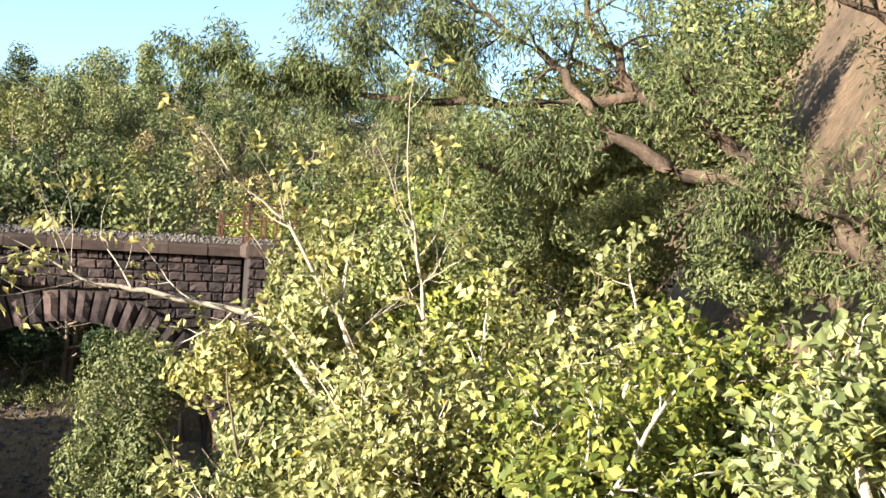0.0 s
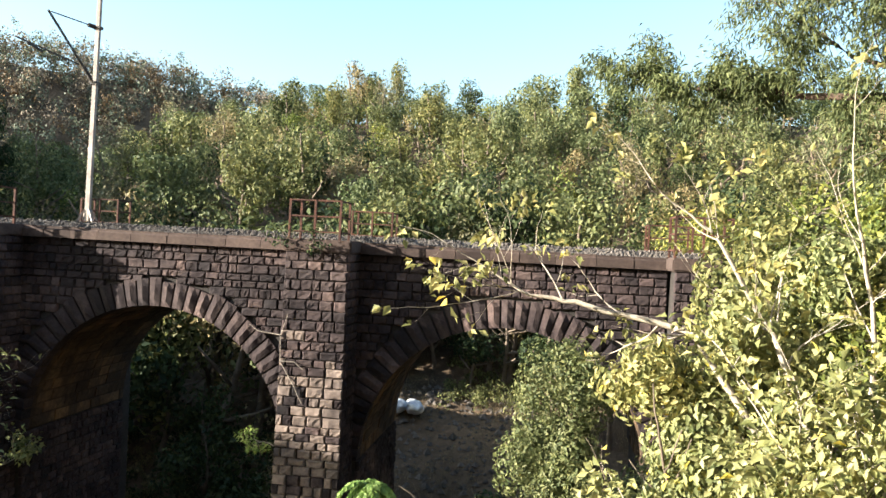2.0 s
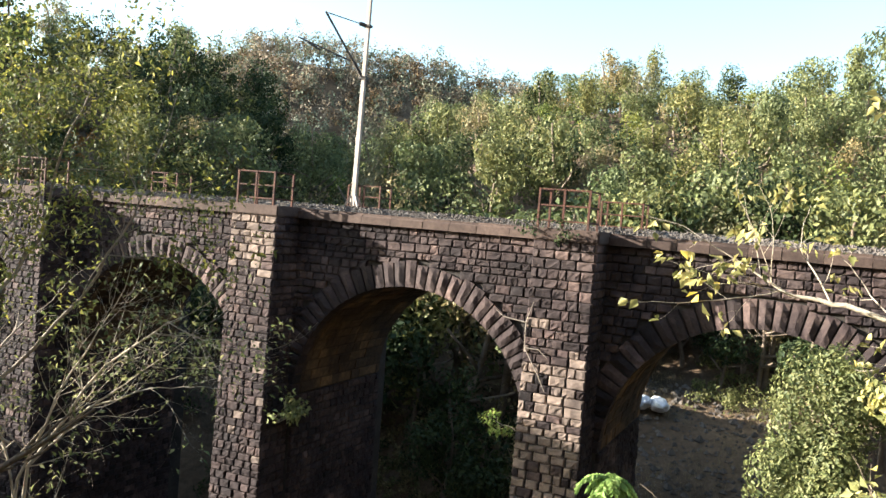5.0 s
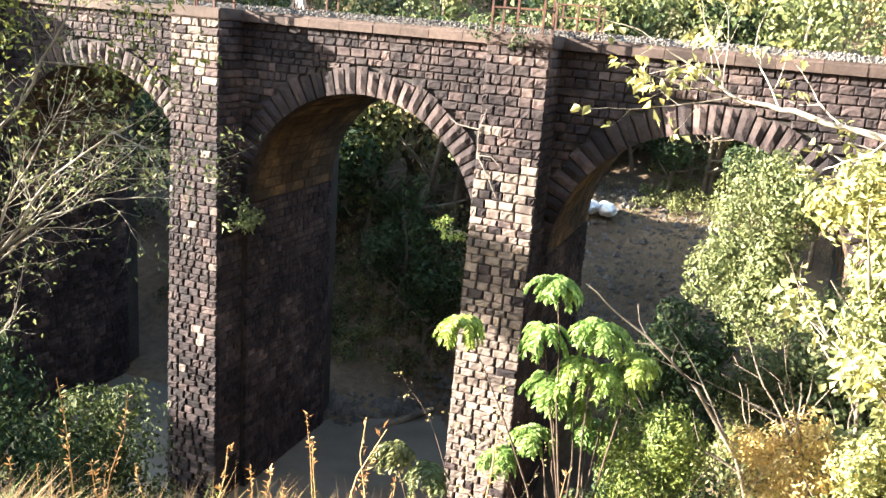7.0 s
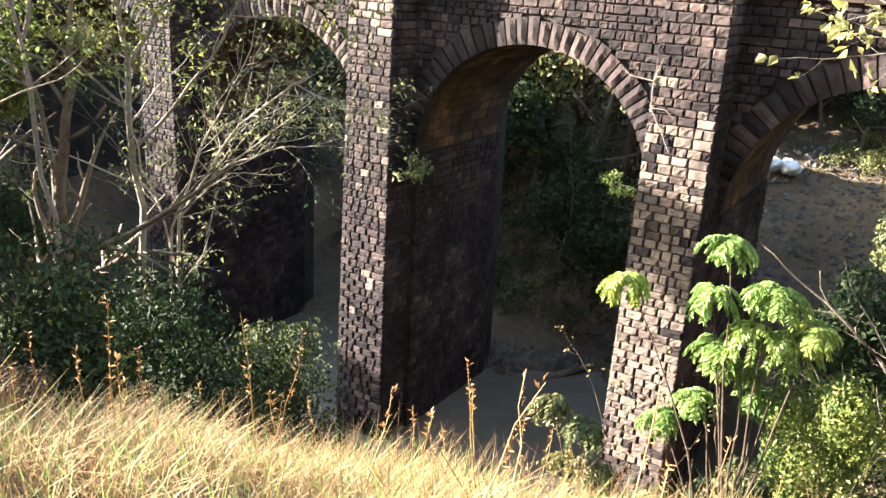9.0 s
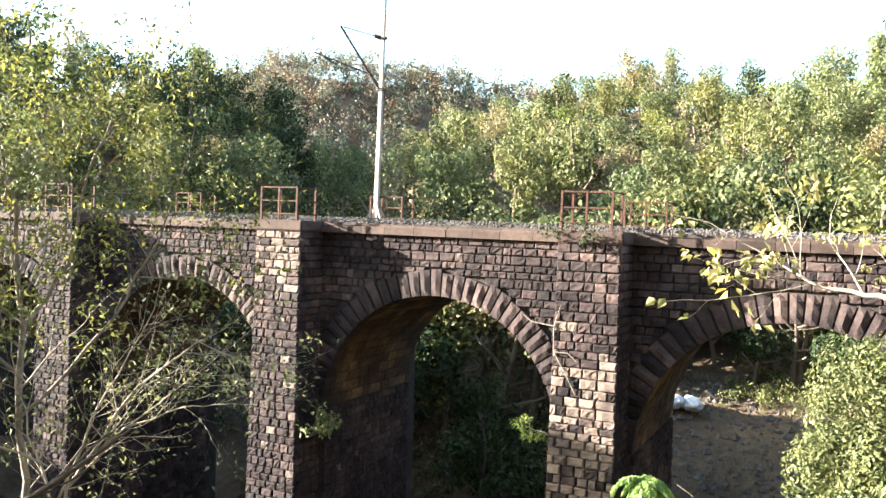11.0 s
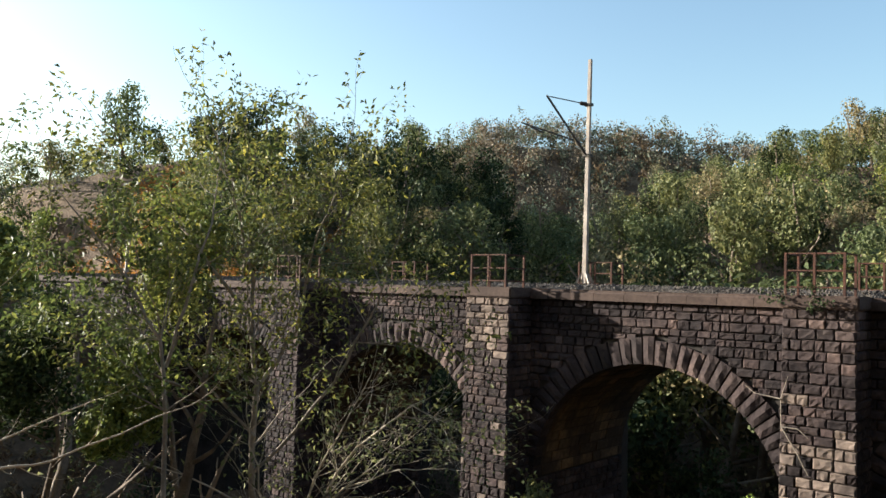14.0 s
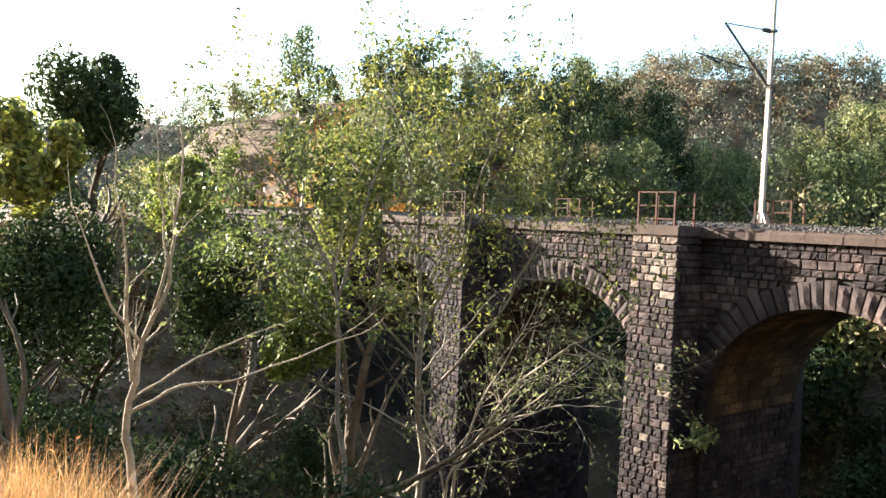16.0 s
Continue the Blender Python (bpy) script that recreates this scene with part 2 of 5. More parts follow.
# how high each hill stands, in degrees, by the bearing at which it lies
RIGHT_HILL = slope_of(((-60, 9), (-10, 9), (5, 7.6), (10, 8.3), (17, 8.2), (19, 7.0), (22, 6.0), (26, 4.4), (29.5, 2.8), (32, 0.0), (36, -4), (120, -4)))
LEFT_HILL = slope_of(((-60, -4), (29, -4), (31, -1.0), (34, 2.0), (37, 4.2), (40, 6.8), (43.5, 8.0), (47, 7.6), (52, 7.4), (57, 8.2), (61, 7.6), (64, 6.4), (68, 5.6), (71, 3.5), (75, 0), (80, -4), (120, -4)))
FAR_RIDGE = slope_of(((-60, 5), (15, 7), (20, 8.9), (24, 9.2), (26, 9.9), (30, 10.0), (34, 10.5), (37.5, 10.2), (40, 9.0), (46, 8), (60, 7), (66, 6.4), (72, 5.6), (77, 4.8), (90, 4), (120, 4)))


def hill(d, el, d0, z0, d1, fall=0.12):
    """Height of a hill that climbs from z0 at d0 to its crest at d1, and falls off behind it."""
    top = d1 * math.tan(radians(el)) - 0.1
    t = (d - d0) / (d1 - d0)
    if t < 0:
        return -50.0
    if t < 1:
        return z0 + (top - z0) * (0.55 * t + 0.45 * t * t * (3 - 2 * t))
    return top - fall * (d - d1)


def bed(x, y):
    """How high the valley stands over the stream's bed: the stony shore, the dirt bank and the floor behind."""
    u = noise.noise(Vector((x * 0.35, y * 0.35, 1.7))) * 1.6
    shore = y - 8.4 - 1.15 * max(0.0, x - 1.5) + u
    centre = 0.14 * min(5.0, max(0.0, shore)) + 0.64 * max(0.0, y - 13.8 + 0.5 * u)
    centre += 0.3 * sm(-0.2, 0.8, shore)
    lo = 7.6 - 0.75 * min(9.0, max(0.0, y - 9))
    w = sm(lo, lo + 7.0, x)
    bank = 5.2 + 0.40 * max(0.0, y - 6) if y < 20 else 10.8 + 0.22 * min(6.0, y - 20) + 0.62 * max(0.0, y - 26)
    bank = min(bank, 0.55 * max(0.0, x - 7.5) + 0.9 * max(0.0, y - 4)) + 0.15 * max(0.0, x - 16)
    return -20.6 + min(centre * (1 - w) + bank * w, 15.5 + 0.02 * max(0.0, y - 40))


def height(x, y):
    h = bed(x, y)
    d = math.hypot(x - 19, y + 26.5)
    yaw = math.degrees(math.atan2(-(x - 19), y + 26.5))
    if y > 12:
        back = sm(12, 22, y)
        near = hill(d, at_bearing(RIGHT_HILL, yaw), 66, -6.0, 165) if yaw < 35 else -50.0
        if yaw > 29.5:
            near = max(near, hill(d, at_bearing(LEFT_HILL, yaw), 41 / max(0.2, math.cos(radians(min(yaw, 66)))), -2.0 - 14 * sm(57, 40, yaw), 122))
        h = max(h, h + (near - h) * back, hill(d, at_bearing(FAR_RIDGE, yaw), 225, -10.0, 335))
    left = 19.6 * sm(-15.0, -48.0, x + 0.25 * max(0, -y)) ** 0.62 * sm(-60, -6, y)
    h = max(h, -20.6 + left)
    if y > 9 and x < -14:
        h = max(h, -20.6 + 20.2 * sm(-14, -34, x))
    s = (x - 19) * -0.31 + (y + 26.5) * 0.95
    bank = -1.75 - 0.10 * max(0, s) - 0.66 * max(0.0, s - 2.0)
    bank += 1.45 * max(0.0, x - 28.5)
    if x < 16:
        bank += 0.03 * (min(16, 19.0 - x) - 3.0) * sm(-22.3, -25.2, y) * sm(4, 9, x)
    bank = min(bank, 14.0)
    if s < -2:
        # unseen hill behind the viewpoint, added to keep skylight off the viaduct
        bank += min(8, 0.3 * (-2 - s)) + min(55.0, 0.75 * max(0.0, -12 - s)) * sm(-75, -25, x)
    h = max(h, bank)
    n = noise.noise(Vector((x * 0.11, y * 0.11, 3.1))) * 0.7 + noise.noise(Vector((x * 0.4, y * 0.4, 7.7))) * 0.28
    calm = sm(1.0, 5.0, d)
    far = 1 + 5 * sm(120, 400, d)
    wet = sm(-20.4, -18.8, h)
    return h + n * calm * far * (0.25 + 0.75 * wet)


def axis(lo, hi, fine_lo, fine_hi, step, grow):
    out = list(np.arange(fine_lo, fine_hi, step))
    v, s = fine_hi, step
    while v < hi:
        out.append(v)
        s *= grow
        v += s
    out.append(hi)
    v, s = fine_lo, step
    while v > lo:
        s *= grow
        v -= s
        out.insert(0, max(v, lo))
    return out


gx, gy = axis(-2200, 2200, -40, 42, 0.8, 1.16), axis(-1500, 2400, -32, 40, 0.8, 1.16)
gv = [(x, y, height(x, y)) for y in gy for x in gx]
W = len(gx)
gf = [(j * W + i, j * W + i + 1, j * W + i + W + 1, j * W + i + W) for j in range(len(gy) - 1) for i in range(W - 1)]
ground = tagged(part("ground", mesh_of("ground", gv, gf, EARTH, True)), "brown dry earth valley slopes with stony banks", "ground", kind="structure")
bm = bmesh.new()
bmesh.ops.create_grid(bm, x_segments=40, y_segments=40, size=60, matrix=Matrix.Translation((-10, -20, -20.35)))
water = tagged(part("water", bm_mesh("water", bm, WATER_M)), "shallow muddy stream water between the piers", "water", kind="structure")

# ---- the viaduct ----
S, PW, D, BACK = 12.5, 2.12, 1.5, 8.8
FOOT = -21.2
R_IN, ARCH_Z = 4.92, -7.55
RING = 0.92
rng = random.Random(5)
viaduct = tagged(new("viaduct"), "old dark stone railway viaduct with round arches and tall piers", "viaduct")


def stone_block(w, h, seed, depth=0.16, proud=0.048):
    """A rock-faced block in the plane of x and z, its face towards -y, its back at y = depth."""
    r = random.Random(seed)
    us, ws = (0.0, 0.07, 0.36, 0.66, 0.93, 1.0), (0.0, 0.13, 0.5, 0.87, 1.0)
    nx, nz = 5, 4
    v, f = [], []
    tilt, nod = r.uniform(-0.02, 0.02), r.uniform(-0.02, 0.02)
    for j in range(nz + 1):
        for i in range(nx + 1):
            edge = i in (0, nx) or j in (0, nz)
            y = 0.0 if edge else -proud * r.uniform(0.55, 1.25) + tilt * (us[i] - 0.5) * 2 + nod * (ws[j] - 0.5) * 2
            jx = 0 if i in (0, nx) else r.uniform(-0.05, 0.05) * w
            jz = r.uniform(-0.012, 0.012) if j in (0, nz) else r.uniform(-0.07, 0.07) * h
            v.append((w * (us[i] - 0.5) + jx, y + (r.uniform(-0.01, 0.01) if edge else 0), h * (ws[j] - 0.5) + jz))
    n = nx + 1
    for j in range(nz):
        for i in range(nx):
            f.append((j * n + i, j * n + i + 1, j * n + i + n + 1, j * n + i + n))
    rim = [i for i in range(n)] + [j * n + nx for j in range(1, nz + 1)] + [nz * n + i for i in range(nx - 1, -1, -1)] + [j * n for j in range(nz - 1, 0, -1)]
    base = len(v)
    for k in rim:
        v.append((v[k][0], depth, v[k][2]))
    for a in range(len(rim)):
        b = (a + 1) % len(rim)
        f.append((rim[b], rim[a], base + a, base + b))
    return v, f


class Pile:
    """Collects blocks into one mesh."""
    def __init__(self):
        self.v, self.f = [], []

    def add(self, vf, m):
        o = len(self.v)
        self.v += [m @ Vector(p) for p in vf[0]]
        self.f += [tuple(i + o for i in q) for q in vf[1]]


BLOCKS = {}


def block_mesh(w, h, seed, mat=None):
    mat = mat or STONE
    w, h = round(w / 0.04) * 0.04, round(h / 0.02) * 0.02
    key = (round(w, 2), round(h, 2), seed % 3, mat.name)
    if key not in BLOCKS:
        BLOCKS[key] = mesh_of("stone", *stone_block(w, h, len(BLOCKS) * 31 + 7), mat)
    return BLOCKS[key]


COURSE = 0.31


def courses(x0, x1, z_low, z_top, keep, place):
    """Lays courses of blocks of uneven length between x0 and x1; keep(x, z, w) says where the wall is."""
    k, z = 0, z_top
    while z > z_low:
        h = rng.choice((0.25, 0.29, 0.31, 0.34))
        x = x0
        first = 0.22 if k % 2 else 0.46
        while x < x1 - 0.05:
            w = first if x == x0 else rng.uniform(0.24, 0.62)
            if x1 - x - w < 0.22:
                w = x1 - x
            if keep(x + w / 2, z - h / 2, w):
                place(x + w / 2, z - h / 2, w - rng.uniform(0.015, 0.035), h - rng.uniform(0.015, 0.035))
            x += w
        z -= h
        k += 1


PIERS = [-25.0, -12.5, 0.0, 12.5, 25.0, 37.5]
CENTRES = [p + (S - PW) / 2 for p in PIERS[:-1]]


def face_m(x, y, z, turn=0):
    return Matrix.Translation((x, y, z)) @ Matrix.Rotation(turn, 4, "Z")


def pier_of(px):
    """A pier: its core, its projecting pilaster with blocks, its pale side faces."""

    def core(name, y0, y1, e, parent, label=""):
        bm = bmesh.new()
        for v in box(bm, px - PW + 0.09 + e, px - 0.09 - e, y0, y1, FOOT, -0.42):
            if v.co.z < -10:
                v.co.x += 0.22 * (1 if v.co.x > px - PW / 2 else -1)
                v.co.y += -0.1 if v.co.y < 0.5 else 0
        return part(name, bm_mesh(name, bm, CORE), parent, label)
    pier = core("pier", D + 0.12, BACK, -0.22, viaduct, "tall rubble-faced stone pier with a projecting pilaster")
    core("pilaster", 0.09, D + 0.1, 0.0, pier)
    core("rear_pilaster", BACK + 0.02, BACK + 1.2, 0.0, pier)
    pale = Pile()
    pile = Pile()
    single = px == 12.5
    count = [0]

    def put(x, z, w, h, turn=0, y=0.0):
        lean = 0.22 * (-z - 0.42) / 20
        xx = x + lean * (1 if x > px - PW / 2 else -1) * abs(x - px + PW / 2) / (PW / 2)
        m = face_m(xx, y - lean * 0.45, z)
        if single and count[0] < 290:
            count[0] += 1
            # more of the paler stones from z -2.5 down to -7
            part("stone", block_mesh(round(w, 2), h, rng.randrange(99), PALE_STONE if rng.random() < 0.85 * sm(-2.5, -7, z) else STONE), pier, "", m)
        else:
            (pale if px == 0.0 and rng.random() < 0.06 + 0.8 * sm(-2.9, -2.1, z) else pile).add(stone_block(w, h, rng.random()), m)
    courses(px - PW, px, FOOT, -0.42, lambda x, z, w: True, put)
    # the side faces of the pilaster and of the shaft
    def side(u, z, w, h):
        lean = 0.22 * (-z - 0.42) / 20
        inset = 0.0 if u < D else -0.22
        for s_ in (1,):
            x = px - PW / 2 + s_ * (PW / 2 + lean - inset - 0.0)
            pile.add(stone_block(w, h, rng.random()), face_m(x, u, z, radians(90 * s_)))
    if px in (-12.5, 0.0, 12.5):
        courses(0.0, D + 0.1, FOOT, -0.42, lambda x, z, w: True, side)
        courses(D + 0.12, BACK, FOOT, ARCH_Z - 0.05, lambda x, z, w: True, side)
    tagged(part("rubble_facing", mesh_of("rubble_facing", pile.v, pile.f, STONE), pier), kind="stuff")
    if pale.v:
        tagged(part("repaired_facing", mesh_of("repaired_facing", pale.v, pale.f, PALE_STONE), pier, "paler repaired stones"), kind="stuff")
    # the cap over the pilaster
    bm = bmesh.new()
    box(bm, px - PW - 0.10, px + 0.10, -0.12, D + 0.02, -0.42, 0.0)
    bmesh.ops.bevel(bm, geom=bm.edges[:], offset=0.05, segments=2, affect="EDGES")
    part("pilaster_cap", bm_mesh("pilaster_cap", bm, COPING), pier, "weathered brown cap stone")
    return pier


for p in PIERS:
    pier_of(p)


def arch_profile(cx, r, n=28):
    return [(cx + r * math.cos(math.pi * k / n), ARCH_Z + r * math.sin(math.pi * k / n)) for k in range(n + 1)]


def bay(cx, index):
    x0, x1 = cx - (S - PW) / 2, cx + (S - PW) / 2
    prof = arch_profile(cx, R_IN)
    # spandrel core with the barrel of the vault going through
    v, f = [], []
    n = len(prof)
    for y in (D + 0.1, BACK):
        v += [(x, y, z) for x, z in prof] + [(x1, y, -0.4), (x0, y, -0.4), (x0, y, ARCH_Z), (x1, y, ARCH_Z)]
    m = n + 4
    for y_, rev in ((0, False), (m, True)):
        top = [(y_ + n, y_ + n + 3)]
        for k in range(n - 1):
            t = (k + 0.5) / (n - 1)
            a, b = y_ + k, y_ + k + 1
            ring = (a, b, y_ + n + (0 if t < 0.5 else 1))
            f.append(ring if rev else ring[::-1])
        mid = y_ + (n - 1) // 2
        f.append((mid, y_ + n + 1, y_ + n) if rev else (y_ + n, y_ + n + 1, mid))
        f.append((y_, y_ + n, y_ + n + 3)), f.append((y_ + n - 1, y_ + n + 2, y_ + n + 1))
    f.append((n, n + 1, m + n + 1, m + n))
    f.append((n, m + n, m + n + 3, n + 3)), f.append((n + 1, n + 2, m + n + 2, m + n + 1))
    wall = part("spandrel_wall", mesh_of("spandrel_wall", v, f, CORE), viaduct, "dark coursed stone wall over the arch")
    vault = part("vault", mesh_of("vault", v, [(k, k + 1, m + k + 1, m + k) for k in range(n - 1)], VAULT, True), viaduct, "brown stained underside of the stone arch")
    # soffit stones, laid in rings under the barrel
    sr_ = random.Random(index * 13 + 3)
    sv, sf = [], []
    for k in range(34):
        y = D + 0.55 + sr_.uniform(0, 0.4)
        while y < BACK - 0.3:
            w = min(sr_.uniform(0.5, 1.0), BACK - 0.05 - y)
            dr = sr_.uniform(0.01, 0.06)
            a0, a1 = math.pi * k / 34 + 0.004, math.pi * (k + 1) / 34 - 0.004
            o = len(sv)
            for rad, e in ((R_IN + 0.02, 0.0), (R_IN - dr, 0.006)):
                for ang, yy in ((a0 + e, y + 0.02 + e), (a1 - e, y + 0.02 + e), (a1 - e, y + w - e), (a0 + e, y + w - e)):
                    sv.append((cx + rad * math.cos(ang), yy, ARCH_Z + rad * math.sin(ang)))
            sf += [(o + 4, o + 5, o + 6, o + 7)] + [(o + q, o + (q + 1) % 4, o + 4 + (q + 1) % 4, o + 4 + q) for q in range(4)]
            y += w
    tagged(part("soffit_facing", mesh_of("soffit_facing", sv, sf, VAULT), vault), kind="stuff")
    pile = Pile()
    R2 = R_IN + RING

    def keep(x, z, w):
        return math.hypot(max(0, abs(x - cx) - w * 0.3), z - ARCH_Z) > R2 + 0.02 if z > ARCH_Z else False
    courses(x0, x1, ARCH_Z, -0.42, keep, lambda x, z, w, h: pile.add(stone_block(w, h, rng.random()), face_m(x, D, z)))
    tagged(part("rubble_facing", mesh_of("rubble_facing", pile.v, pile.f, STONE), wall), kind="stuff")
    # voussoirs, each its own wedge
    k = 37
    for i in range(k):
        a0, a1 = math.pi * i / k + 0.006, math.pi * (i + 1) / k - 0.006
        mid = (a0 + a1) / 2
        w = R_IN * (a1 - a0)
        r = random.Random(i * 7 + index)
        grow = r.uniform(-0.06, 0.1)
        vv, ff = [], []
        nx, nz = 2, 4
        for j in range(nz + 1):
            for q in range(nx + 1):
                rad = R_IN - 0.02 + (RING + grow) * j / nz
                ang = a0 + (a1 - a0) * q / nx
                edge = q in (0, nx) or j in (0, nz)
                vv.append((cx + rad * math.cos(ang), D - (0.05 if edge else 0.05 + r.uniform(0.03, 0.09)), ARCH_Z + rad * math.sin(ang)))
        c_ = nx + 1
        for j in range(nz):
            for q in range(nx):
                ff.append((j * c_ + q, j * c_ + q + c_, j * c_ + q + c_ + 1, j * c_ + q + 1))
        rim = [0, 1, 2, 5, 8, 11, 14, 13, 12, 9, 6, 3]
        b0 = len(vv)
        for g in rim:
            vv.append((vv[g][0], D + 0.5, vv[g][2]))
        for a in range(len(rim)):
            b = (a + 1) % len(rim)
            ff.append((rim[a], rim[b], b0 + b, b0 + a))
        part("voussoir", mesh_of("voussoir", vv, ff, STONE), wall)
    # the coping of the bay, stone by stone
    x = x0
    while x < x1 - 0.05:
        w = min(rng.uniform(0.9, 1.35), x1 - x)
        if x1 - x - w < 0.4:
            w = x1 - x
        bm = bmesh.new()
        dz = rng.uniform(-0.015, 0.012)
        box(bm, x + 0.008, x + w - 0.008, D - 0.22 + rng.uniform(-0.015, 0.015), D + 0.5, -0.42, -0.02 + dz)
        es = [e for e in bm.edges if all(q.co.y < D and q.co.z > -0.2 for q in e.verts)]
        bmesh.ops.bevel(bm, geom=es, offset=0.12, segments=3, affect="EDGES")
        part("coping_stone", bm_mesh("coping_stone", bm, COPING), wall)
        x += w


for i, c in enumerate(CENTRES):
    bay(c, i)

# wing wall behind the end pier
bm = bmesh.new()
vs = box(bm, -47, -27.0, D + 0.1, D + 0.9, -9, -0.42)
for v in vs:
    if v.co.z < -5 and v.co.x < -40:
        v.co.z = -1.4
wing = part("wing_wall", bm_mesh("wing_wall", bm, CORE), viaduct, "sunlit rubble wing wall running into the hillside")
pile = Pile()
courses(-47, -27.1, -9, -0.42, lambda x, z, w: z > -1.4 - (x + 47) * 0.38, lambda x, z, w, h: pile.add(stone_block(w, h, rng.random()), face_m(x, D, z)))
tagged(part("rubble_facing", mesh_of("rubble_facing", pile.v, pile.f, STONE), wing), kind="stuff")
x = -47.0
while x < -27.2:
    w = rng.uniform(1.0, 1.4)
    bm = bmesh.new()
    box(bm, x + 0.008, min(x + w, -27.1) - 0.008, D - 0.2, D + 0.5, -0.42, -0.02)
    part("coping_stone", bm_mesh("coping_stone", bm, COPING), wing)
    x += w

# deck: bed of ballast heaped between the copings
def deck_z(x, y):
    return -0.05 + 0.22 * sm(D + 0.3, D + 1.2, y) * sm(BACK - 0.2, BACK - 1.4, y)


xs, ys = np.arange(-60, 41, 0.6), np.arange(D + 0.3, BACK + 0.01, 0.3)
dv = [(x, y, deck_z(x, y) + noise.noise(Vector((x * 2, y * 2, 0))) * 0.05 - (0.5 if y > BACK - 0.1 else 0)) for y in ys for x in xs]
df = [(j * len(xs) + i, j * len(xs) + i + 1, (j + 1) * len(xs) + i + 1, (j + 1) * len(xs) + i) for j in range(len(ys) - 1) for i in range(len(xs) - 1)]
part("deck", mesh_of("deck", dv, df, BALLAST), viaduct, "ballast bed of the railway track")


# ---- railings, mast and small things of the railway ----
def rail_box(x0, x1, y0, y1, z0, z1, mid):
    """A refuge railing: corner posts, two rails and a middle post of angle iron on three sides."""
    ob = new("refuge_railing")
    ob.matrix_basis = Matrix.Translation(((x0 + x1) / 2, (y0 + y1) / 2, z0))
    cx, cy = (x0 + x1) / 2, (y0 + y1) / 2

    def one(name, a, b, w):
        bm = bmesh.new()
        bar(bm, (a[0] - cx, a[1] - cy, a[2] - z0), (b[0] - cx, b[1] - cy, b[2] - z0), w)
        part(name, bm_mesh(name, bm, RUST), ob)
    for x, y in ((x0, y0), (x1, y0), (x0, y1), (x1, y1)) + (((cx, y0),) if mid else ()):
        one("post", (x, y, z0), (x, y, z1), 0.075)
    for z in (z1 - 0.03, (z0 + z1) / 2 + 0.1, z0 + 0.25):
        one("rail", (x0, y0, z), (x1, y0, z), 0.05)
        one("rail", (x0, y0, z), (x0, y1, z), 0.05)
        one("rail", (x1, y0, z), (x1, y1, z), 0.05)
    return tagged(ob, "rusty angle-iron refuge railing on the parapet", "railing", "refuge railings")


for p in PIERS[1:5]:
    rail_box(p - 2.12, p - 0.40, 0.25, 1.5, 0.0, 1.32, True)
    rail_box(p - 2.0, p - 0.25, BACK - 0.3, BACK + 0.8, 0.05, 1.35, True)

mast = tagged(new("catenary_mast"), "tall pale steel mast carrying a bracket for overhead wires", "mast")
mast.matrix_basis = Matrix.Translation((-1.62, 8.4, 0.3))
bm = bmesh.new()
vs = box(bm, -0.115, 0.115, -0.10, 0.10, 0.0, 10.9)
for v in vs:
    if v.co.z > 5:
        v.co.x, v.co.y = v.co.x * 0.72 + 0.06, v.co.y * 0.75
bmesh.ops.bevel(bm, geom=bm.edges[:], offset=0.015, segments=1, affect="EDGES")
part("pole", bm_mesh("pole", bm, MAST), mast)
for sx in (-1, 1):
    for sy in (-1, 1):
        bm = bmesh.new()
        bar(bm, (sx * 0.36, sy * 0.2, 0.0), (sx * 0.12, sy * 0.08, 0.5), 0.09)
        part("foot_strut", bm_mesh("foot_strut", bm, MAST), mast)


def arm(name, a, b, r, mat):
    bm = bmesh.new()
    bar(bm, a, b, r)
    return part(name, bm_mesh(name, bm, mat), mast)


arm("bracket_tube", (0, -0.1, 6.2), (0, -3.66, 8.42), 0.07, DARKMETAL)
arm("stay_rod", (0, -0.1, 8.68), (0, -3.45, 8.42), 0.04, DARKMETAL)
arm("registration_tube", (0, -1.3, 6.75), (0, -5.6, 6.85), 0.055, DARKMETAL)
arm("steady_arm", (0, -3.9, 6.68), (0, -4.9, 6.8), 0.07, DARKMETAL)
for a, b in (((0, -0.3, 6.32), (0, -1.0, 6.76)), ((0, -0.25, 8.67), (0, -0.75, 8.62))):
    bm = bmesh.new()
    a, b = Vector(a), Vector(b)
    q = (b - a).to_track_quat("Z", "Y")
    for k in range(6):
        bmesh.ops.create_cone(bm, cap_ends=True, segments=10, radius1=0.10, radius2=0.05, depth=0.09,
                              matrix=Matrix.LocRotScale(a.lerp(b, (k + 0.5) / 6), q, None))
    tagged(part("insulator", bm_mesh("insulator", bm, DARKMETAL), mast), "brown ribbed insulator", kind="stuff")
for z in (6.2, 8.68):
    bm = bmesh.new()
    box(bm, -0.18, 0.20, -0.15, 0.15, z - 0.06, z + 0.06)
    part("clamp", bm_mesh("clamp", bm, DARKMETAL), mast)

